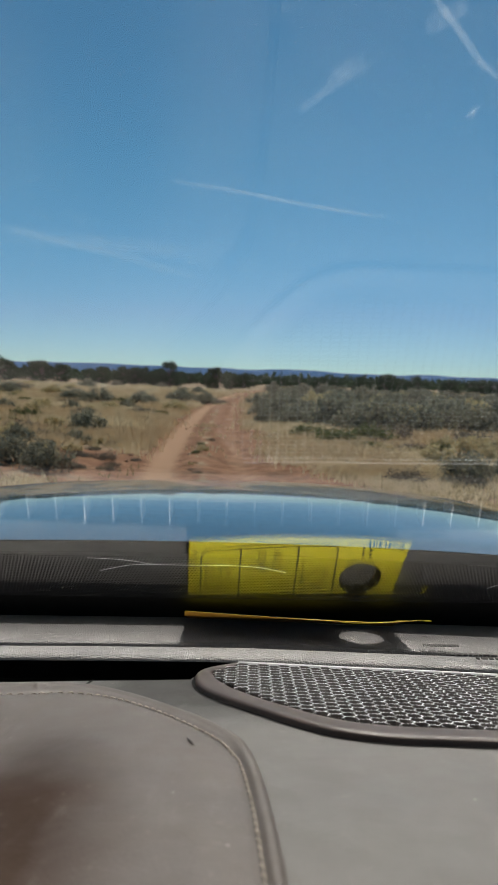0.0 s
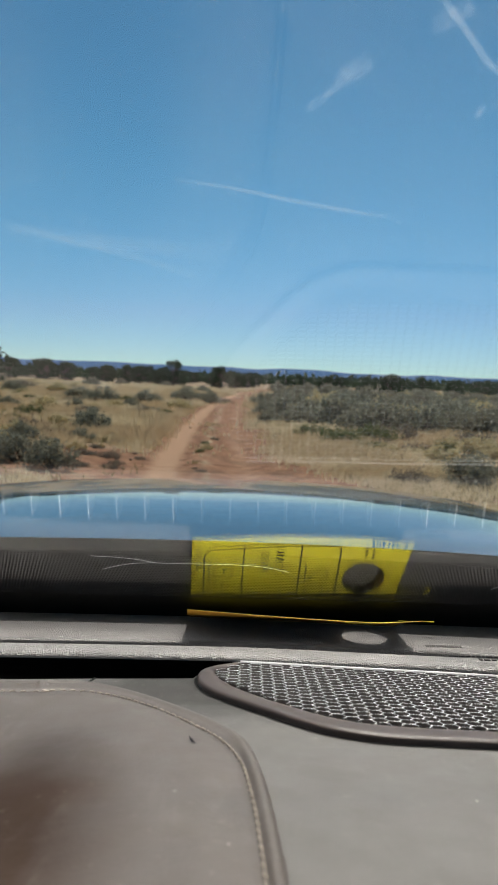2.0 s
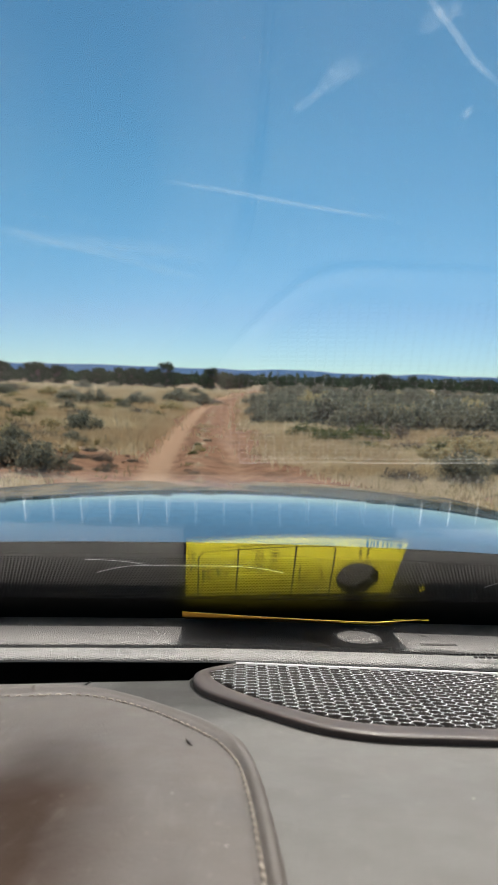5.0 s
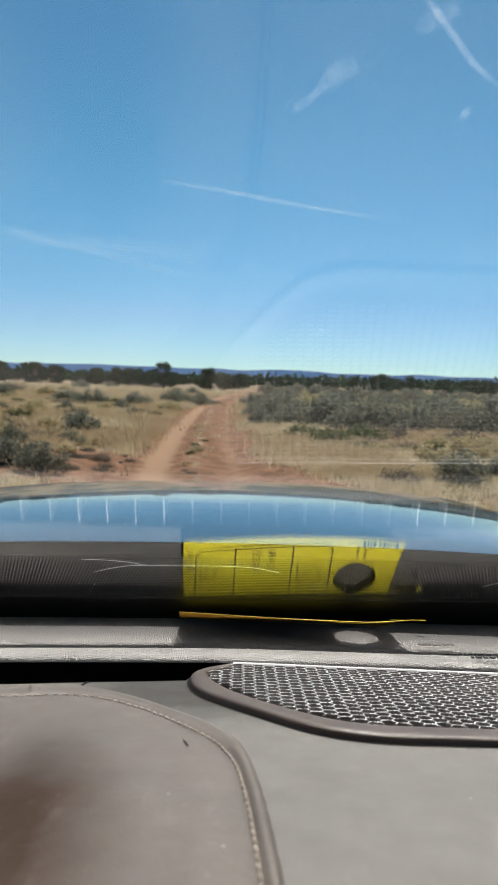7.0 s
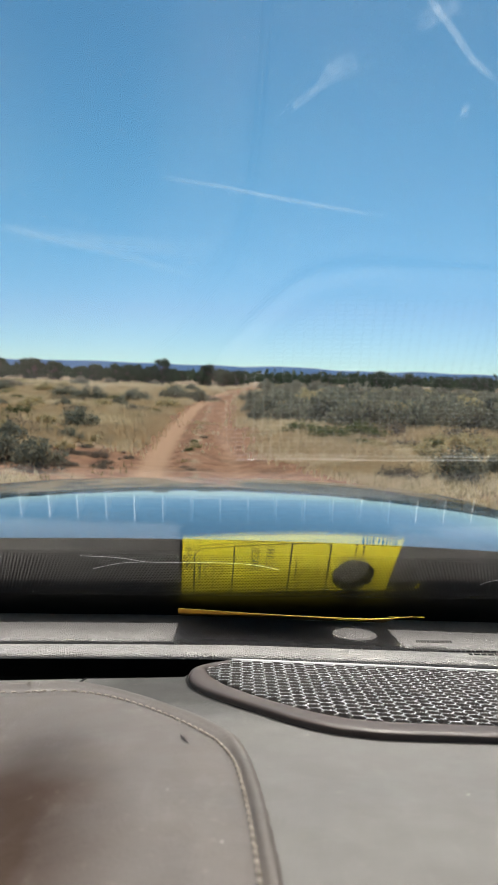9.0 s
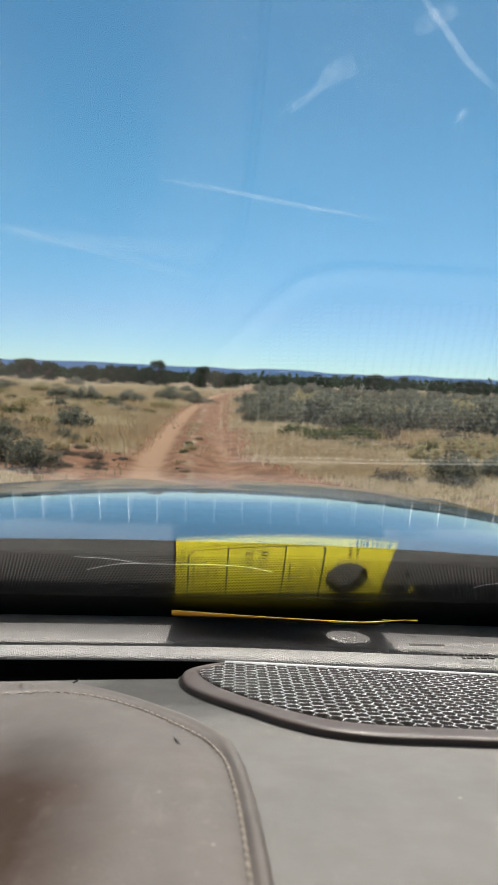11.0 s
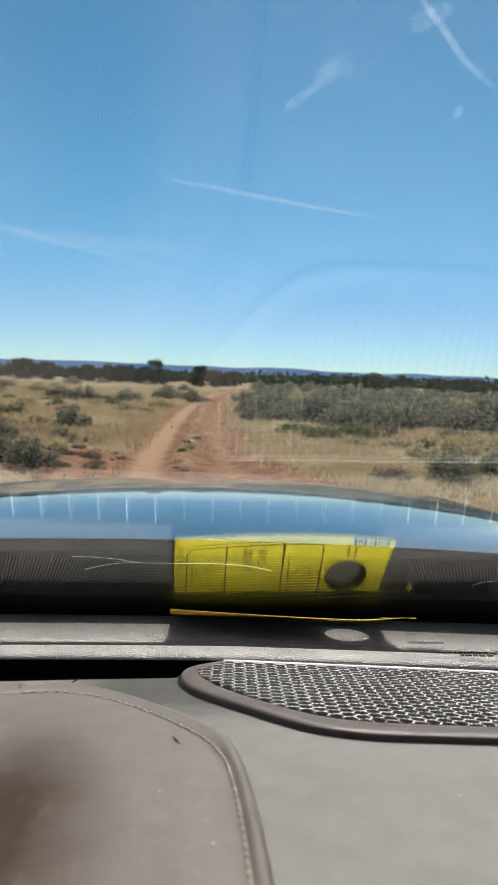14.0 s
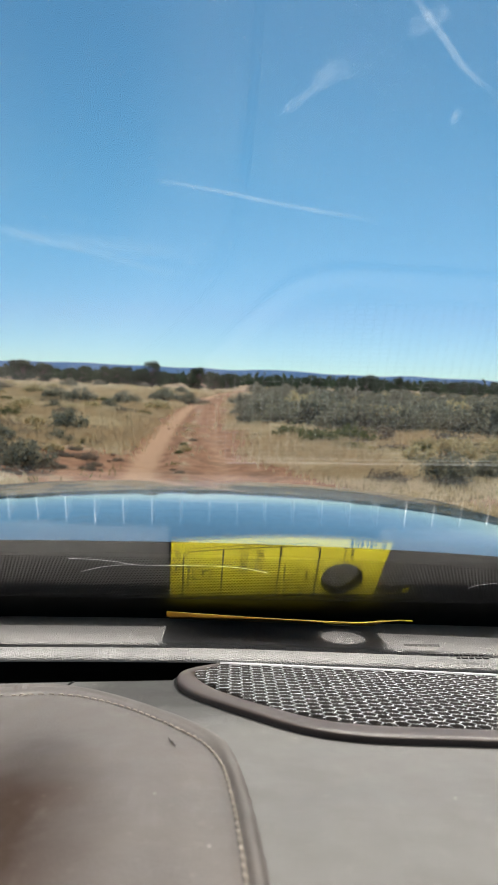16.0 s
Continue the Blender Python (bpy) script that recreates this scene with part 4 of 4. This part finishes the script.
for _ in range(70):
    y = rng.uniform(14, 48)
    x = rng.uniform(-0.36, -0.05) * y - 1.2
    if x < float(road_x(y)) - 2.2:
        spots.append((rng.choice(("dry_brush", "dry_brush", "rabbitbrush", "rabbitbrush", "olive_brush", "sagebrush")), x, y, rng.uniform(0.3, 0.75)))
for _ in range(40):
    y = rng.choice((rng.uniform(21.5, 29), rng.uniform(38, 60)))
    x = rng.uniform(0.0, 0.40) * y + 1.6 + float(road_x(y)) * 0.5
    spots.append((rng.choice(("sagebrush", "sagebrush", "sagebrush", "olive_brush", "dry_brush")), x, y, rng.uniform(0.8, 1.5)))
for _ in range(14):
    y = rng.uniform(30, 37)
    spots.append(("rabbitbrush", rng.uniform(0.04, 0.38) * y, y, rng.uniform(0.8, 1.3)))
for _ in range(26):
    y = rng.uniform(13.5, 20)
    spots.append((rng.choice(("rabbitbrush", "rabbitbrush", "olive_brush", "dry_brush")), rng.uniform(0.04, 0.40) * y + 1.6, y, rng.uniform(0.3, 0.6)))
for _ in range(12):
    y = rng.uniform(10, 26)
    spots.append((rng.choice(("dry_brush", "rabbitbrush")), float(road_x(y)) + rng.gauss(-0.1, 0.12), y, rng.uniform(0.06, 0.13)))
for _ in range(18):
    y = rng.uniform(11.5, 19)
    spots.append((rng.choice(("dry_brush", "dry_brush", "rabbitbrush")), float(road_x(y)) - rng.uniform(1.5, 2.9), y, rng.uniform(0.12, 0.3)))
while len(spots) < 340:
    y = rng.uniform(44, 110)
    x = rng.uniform(-0.38, 0.38) * y + 1
    if abs(x - float(road_x(y))) < 2.2 or (x < 0 and rng.random() < 0.72):
        continue
    spots.append((rng.choice(("sagebrush", "sagebrush", "rabbitbrush", "dry_brush")), x, y, rng.uniform(0.8, 1.6)))
for i, (kind, x, y, s) in enumerate(spots):
    fo, st = SHRUBS[kind][0][i % 3]
    put(kind, (("foliage", fo), ("stems", st)), x, y, s, rng.uniform(0, 6.28), SHRUBS[kind][1], "shrub", kind.replace("_", " ") + " on the plain", rng.uniform(0.8, 1.1))


def juniper_meshes(seed):
    rng = random.Random(100 + seed)
    pts, limbs = [], bmesh.new()

    def limb(line, r):
        t = tube(line, r, 5)
        me = bpy.data.meshes.new("t")
        t.to_mesh(me)
        t.free()
        limbs.from_mesh(me)
        bpy.data.meshes.remove(me)
    limb([Vector((0, 0, -0.1)), Vector((0.05, 0.03, 0.7)), Vector((-0.05, 0.08, 1.5)), Vector((0.02, 0, 2.4))], lambda s: 0.17 * (1.1 - s))
    for _ in range(44):
        a, h = rng.uniform(0, 6.28), rng.uniform(0.35, 3.0)
        w = 1.75 * math.sin(math.pi * min(1, (h + 0.55) / 3.75)) ** 0.7 * rng.uniform(0.45, 1.0)
        c = Vector((math.cos(a) * w, math.sin(a) * w, h))
        limb([Vector((0, 0, h * 0.5)), Vector((c.x * 0.5, c.y * 0.5, h * 0.72)), c], lambda s: 0.05 * (1.1 - s))
        k = rng.uniform(0.3, 0.6)
        for _ in range(95):
            pts.append(c + Vector((rng.gauss(0, 1), rng.gauss(0, 1), rng.gauss(0, 0.8))).normalized() * k * rng.random() ** 0.45)
    v, f = leaf_quads(pts, 0.17, rng, 0.6)
    me = bpy.data.meshes.new("crown")
    me.from_pydata(v, [], f)
    me.materials.append(M_JUNIPER)
    tr = mesh_of(limbs, "trunk")
    tr.materials.append(M_BARK)
    return me, tr


JUNIPERS = [juniper_meshes(i) for i in range(4)]
trees = [(-12.2, 28.0, 1.3), (-5.0, 104.0, 1.15), (-3.0, 108.0, 0.9), (-12.6, 112.0, 1.3), (-14.8, 116.0, 1.1), (-31.0, 118.0, 1.3), (-33.5, 116.0, 1.2), (-28.0, 125.0, 1.1), (-25.0, 120.0, 1.0), (-22.0, 126.0, 1.2),
         (-19.5, 122.0, 1.1), (-17.0, 125.0, 1.1), (-36.5, 121.0, 1.2), (-40.0, 118.0, 1.2), (22.0, 118.0, 1.35), (24.5, 121.0, 1.2), (19.0, 128.0, 1.0), (30.0, 130.0, 1.3), (35.0, 128.0, 1.1),
         (40.0, 126.0, 1.2), (9.0, 135.0, 1.0), (13.0, 132.0, 1.1), (16.0, 138.0, 1.0), (6.0, 142.0, 1.0), (44.0, 132.0, 1.3), (48.0, 130.0, 1.1)]
while len(trees) < 70:
    y = rng.uniform(135, 240)
    x = rng.uniform(-0.38, 0.38) * y
    if abs(x - float(road_x(y))) > 5:
        trees.append((x, y, rng.uniform(0.8, 1.4)))
for i, (x, y, s) in enumerate(trees):
    cr, tr = JUNIPERS[i % 4]
    put("juniper", (("crown", cr), ("trunk", tr)), x, y, s, rng.uniform(0, 6.28), "dark green bushy juniper on the far plain", "tree", "junipers on the plain", rng.uniform(0.72, 0.92) if i else 0.95)


def clod(seed):
    rk = random.Random(seed)
    bm = bmesh.new()
    bmesh.ops.create_icosphere(bm, subdivisions=2, radius=1.0)
    for q in bm.verts:
        k = 1 + 0.28 * noise.noise(q.co * 1.3 + Vector((seed * 3.1, 0, 0))) + rk.uniform(-0.06, 0.06)
        q.co = Vector((q.co.x * k, q.co.y * k * 0.8, q.co.z * k * 0.62))
    me = mesh_of(bm, "clod")
    me.materials.append(M_CLOD)
    return me


m = Mat("baked red earth")
m.set(Base_Color=m.mix(m.noise(6, 5), (0.40, 0.22, 0.125), (0.58, 0.38, 0.24)), Roughness=0.95)
m.bump(m.noise(14, 5), 0.6, 0.02)
M_CLOD = m.m
CLODS = [clod(i) for i in range(4)]
rng = random.Random(31)
for i in range(28):
    y = rng.uniform(9.5, 30)
    x = float(road_x(y)) + rng.choice((rng.gauss(-1.7, 0.3), rng.gauss(-2.0, 0.5), rng.gauss(1.7, 0.5), rng.gauss(-1.45, 0.15)))
    s = rng.uniform(0.03, 0.07)
    ob = part("soil_clod", CLODS[i % 4], None)
    ob.matrix_world = Matrix.Translation((x, y, ground_z(x, y) + s * 0.3)) @ Euler((0, 0, rng.uniform(0, 6))).to_matrix().to_4x4() @ Matrix.Diagonal((s, s, s, 1))
    tagged(ob, "baked red earth clod beside the wheel ruts", "clod", "clods along the track")


def grass(name, count, area, height, material, label, seed, keep=1.0):
    rg = random.Random(seed)
    v, f = [], []
    made = 0
    while made < count:
        t = rg.random()
        y = area[0] * (area[1] / area[0]) ** t
        x = rg.uniform(-0.42, 0.44) * y + rg.uniform(-1, 1)
        a = abs(x - float(road_x(y)))
        wide = 1.35 + (1.2 * max(0.0, min(1.0, (16 - y) / 5)) if x > float(road_x(y)) else 0.0)
        if a < wide and not (a < 0.22 and rg.random() < 0.08):
            continue
        if field_noise(x, y, 0.3, 2.0 + seed) + 0.7 * field_noise(x, y, 1.0, 5.0 + seed) < rg.uniform(-0.15, 0.35) * keep:
            continue
        if barren(x, y) * 1.6 > rg.random():
            continue
        made += 1
        g = ground_z(x, y)
        short = 0.35 if a < 0.4 else min(1.0, 0.45 + max(0.0, y - 10) / 18)
        h0 = height * rg.uniform(0.5, 1.2) * short
        spread = rg.uniform(0.06, 0.22) * (1 + y / 60)
        for _ in range(rg.randint(9, 15)):
            bx, by = x + rg.gauss(0, spread), y + rg.gauss(0, spread)
            h = h0 * rg.uniform(0.6, 1.15)
            w = 0.006 + 0.00034 * y
            ln = rg.gauss(0, 0.35) * h
            ln2 = rg.gauss(0, 0.25) * h
            b = len(v)
            v += [(bx - w, by, g - 0.03), (bx + w, by, g - 0.03), (bx + w * 0.7 + ln * 0.4, by + ln2 * 0.4, g + h * 0.6), (bx - w * 0.7 + ln * 0.4, by + ln2 * 0.4, g + h * 0.6), (bx + ln, by + ln2, g + h)]
            f += [(b, b + 1, b + 2, b + 3), (b + 3, b + 2, b + 4)]
    me = bpy.data.meshes.new(name)
    me.from_pydata(v, [], f)
    ob = part(name, me, material)
    tagged(ob, label, "grass", kind="stuff")


grass("dry_grass", 7000, (8.0, 120.0), 0.24, M_STRAW, "pale straw tufts of dry grass beside the track", 1)
grass("tawny_grass", 7000, (12.0, 75.0), 0.28, M_TAWNY, "golden brown meadow grass beside the track", 3, 0.45)
grass("olive_grass", 1100, (8.0, 90.0), 0.18, M_GREENGRASS, "olive green low grass and herbs beside the track", 7)

# far woodland strip
rg = random.Random(21)
pts = []
for _ in range(5200):
    y = rg.uniform(240, 620)
    x = rg.uniform(-0.42, 0.42) * y
    c = Vector((x, y, ground_z(x, y)))
    hh = rg.uniform(1.2, 3.6)
    for _ in range(5):
        pts.append(c + Vector((rg.gauss(0, 1.4), rg.gauss(0, 1.4), rg.uniform(0, hh))))
v, f = leaf_quads(pts, 1.9, rg, 0.2)
me = bpy.data.meshes.new("far_woodland")
me.from_pydata(v, [], f)
tagged(part("far_woodland", me, M_JUNIPER), "dark low juniper woodland along the horizon", "woodland", kind="stuff")

# mesas on the horizon, the blue of distant haze put into their colour
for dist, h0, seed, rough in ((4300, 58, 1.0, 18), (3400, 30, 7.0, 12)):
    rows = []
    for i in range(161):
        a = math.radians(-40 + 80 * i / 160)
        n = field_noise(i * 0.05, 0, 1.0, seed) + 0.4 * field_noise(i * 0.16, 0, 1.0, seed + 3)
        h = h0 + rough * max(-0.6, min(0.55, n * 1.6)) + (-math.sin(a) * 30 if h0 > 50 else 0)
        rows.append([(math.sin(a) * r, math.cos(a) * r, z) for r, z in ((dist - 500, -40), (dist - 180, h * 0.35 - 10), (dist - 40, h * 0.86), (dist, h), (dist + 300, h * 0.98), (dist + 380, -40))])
    tagged(part("mesa", from_grid(rows), M_MESA, None, "", True), "distant flat-topped mesa on the horizon, haze blue in its colour", "mesa", kind="structure")


# ---- sky: contrails, and windscreen smudges set far off ----
def ribbon(name, ways, width, material, label, category, dist=3600.0):
    """A thin sheet high in the sky through the given directions."""
    line = smooth_line([Vector(w).normalized() * dist + EYE for w in ways], dist * 0.012)
    rows, n = [], len(line)
    for i, p in enumerate(line):
        t = (line[min(i + 1, n - 1)] - line[max(i - 1, 0)]).normalized()
        s = t.cross((p - EYE).normalized()).normalized()
        rows.append([tuple(p + s * width * dist * (k / 4 - 0.5)) for k in range(5)])
    bm = from_grid(rows)
    uv = bm.loops.layers.uv.new("uv")
    bm.verts.index_update()
    for fc in bm.faces:
        for lp in fc.loops:
            i, k = divmod(lp.vert.index, 5)
            lp[uv].uv = (i / (n - 1), k / 4)
    ob = part(name, bm, material)
    ob.visible_shadow = False
    tagged(ob, label, category, kind="structure")


ribbon("contrail", [(-0.1184, 0.9602, 0.2531), (-0.099, 0.9629, 0.251), (-0.0392, 0.9686, 0.2456), (0.0246, 0.9715, 0.2358), (0.0885, 0.97, 0.2264), (0.1547, 0.9639, 0.2167), (0.183, 0.9598, 0.2126)], 0.0085, M_TRAIL, "thin white fading contrail in the blue sky", "contrail")
ribbon("contrail", [(0.1808, 0.8687, 0.4611), (0.1999, 0.8752, 0.4405), (0.2216, 0.8803, 0.4195), (0.2414, 0.8849, 0.3984), (0.2576, 0.8881, 0.3807), (0.2825, 0.8886, 0.3614), (0.2958, 0.888, 0.3521)], 0.013, M_TRAIL, "bent white contrail high in the blue sky", "contrail")
ribbon("old_contrail", [(-0.3423, 0.9213, 0.1844), (-0.3052, 0.9354, 0.1784), (-0.249, 0.9537, 0.1686), (-0.1896, 0.969, 0.1585), (-0.1148, 0.9831, 0.1423), (-0.0736, 0.9882, 0.1342)], 0.016, M_OLDTRAIL, "faint old contrail low in the sky", "contrail")
ribbon("old_contrail", [(-0.3431, 0.9236, 0.1711), (-0.2664, 0.9484, 0.1719), (-0.1695, 0.9709, 0.169), (-0.0516, 0.985, 0.1649)], 0.032, M_OLDTRAIL, "wide veil of a spread old contrail", "contrail")
# white smudges on the windscreen, drawn as sheets far off in the sky
ribbon("cloud_wisp", [(0.0483, 0.941, 0.335), (0.0556, 0.9383, 0.3412), (0.079, 0.9308, 0.3569), (0.0897, 0.925, 0.3692)], 0.016, M_SMUDGE, "small thin white windscreen smudge, set in the sky", "cloud")
ribbon("cloud_wisp", [(0.080, 0.9275, 0.365), (0.0897, 0.925, 0.3692), (0.1065, 0.9191, 0.3795), (0.1268, 0.9140, 0.3870)], 0.034, M_SMUDGE, "small thin white puff of windscreen smudge, set in the sky", "cloud")
ribbon("cloud_wisp", [(0.1882, 0.8894, 0.4166), (0.2001, 0.8846, 0.4212), (0.2146, 0.8781, 0.4276), (0.2353, 0.8695, 0.4343)], 0.030, M_SMUDGE, "small thin white windscreen smudge, set in the sky", "cloud")
ribbon("cloud_wisp", [(0.2540, 0.9120, 0.3220), (0.2579, 0.9077, 0.331), (0.2618, 0.9030, 0.3400)], 0.013, M_SMUDGE, "tiny white windscreen fleck, set in the sky", "cloud")
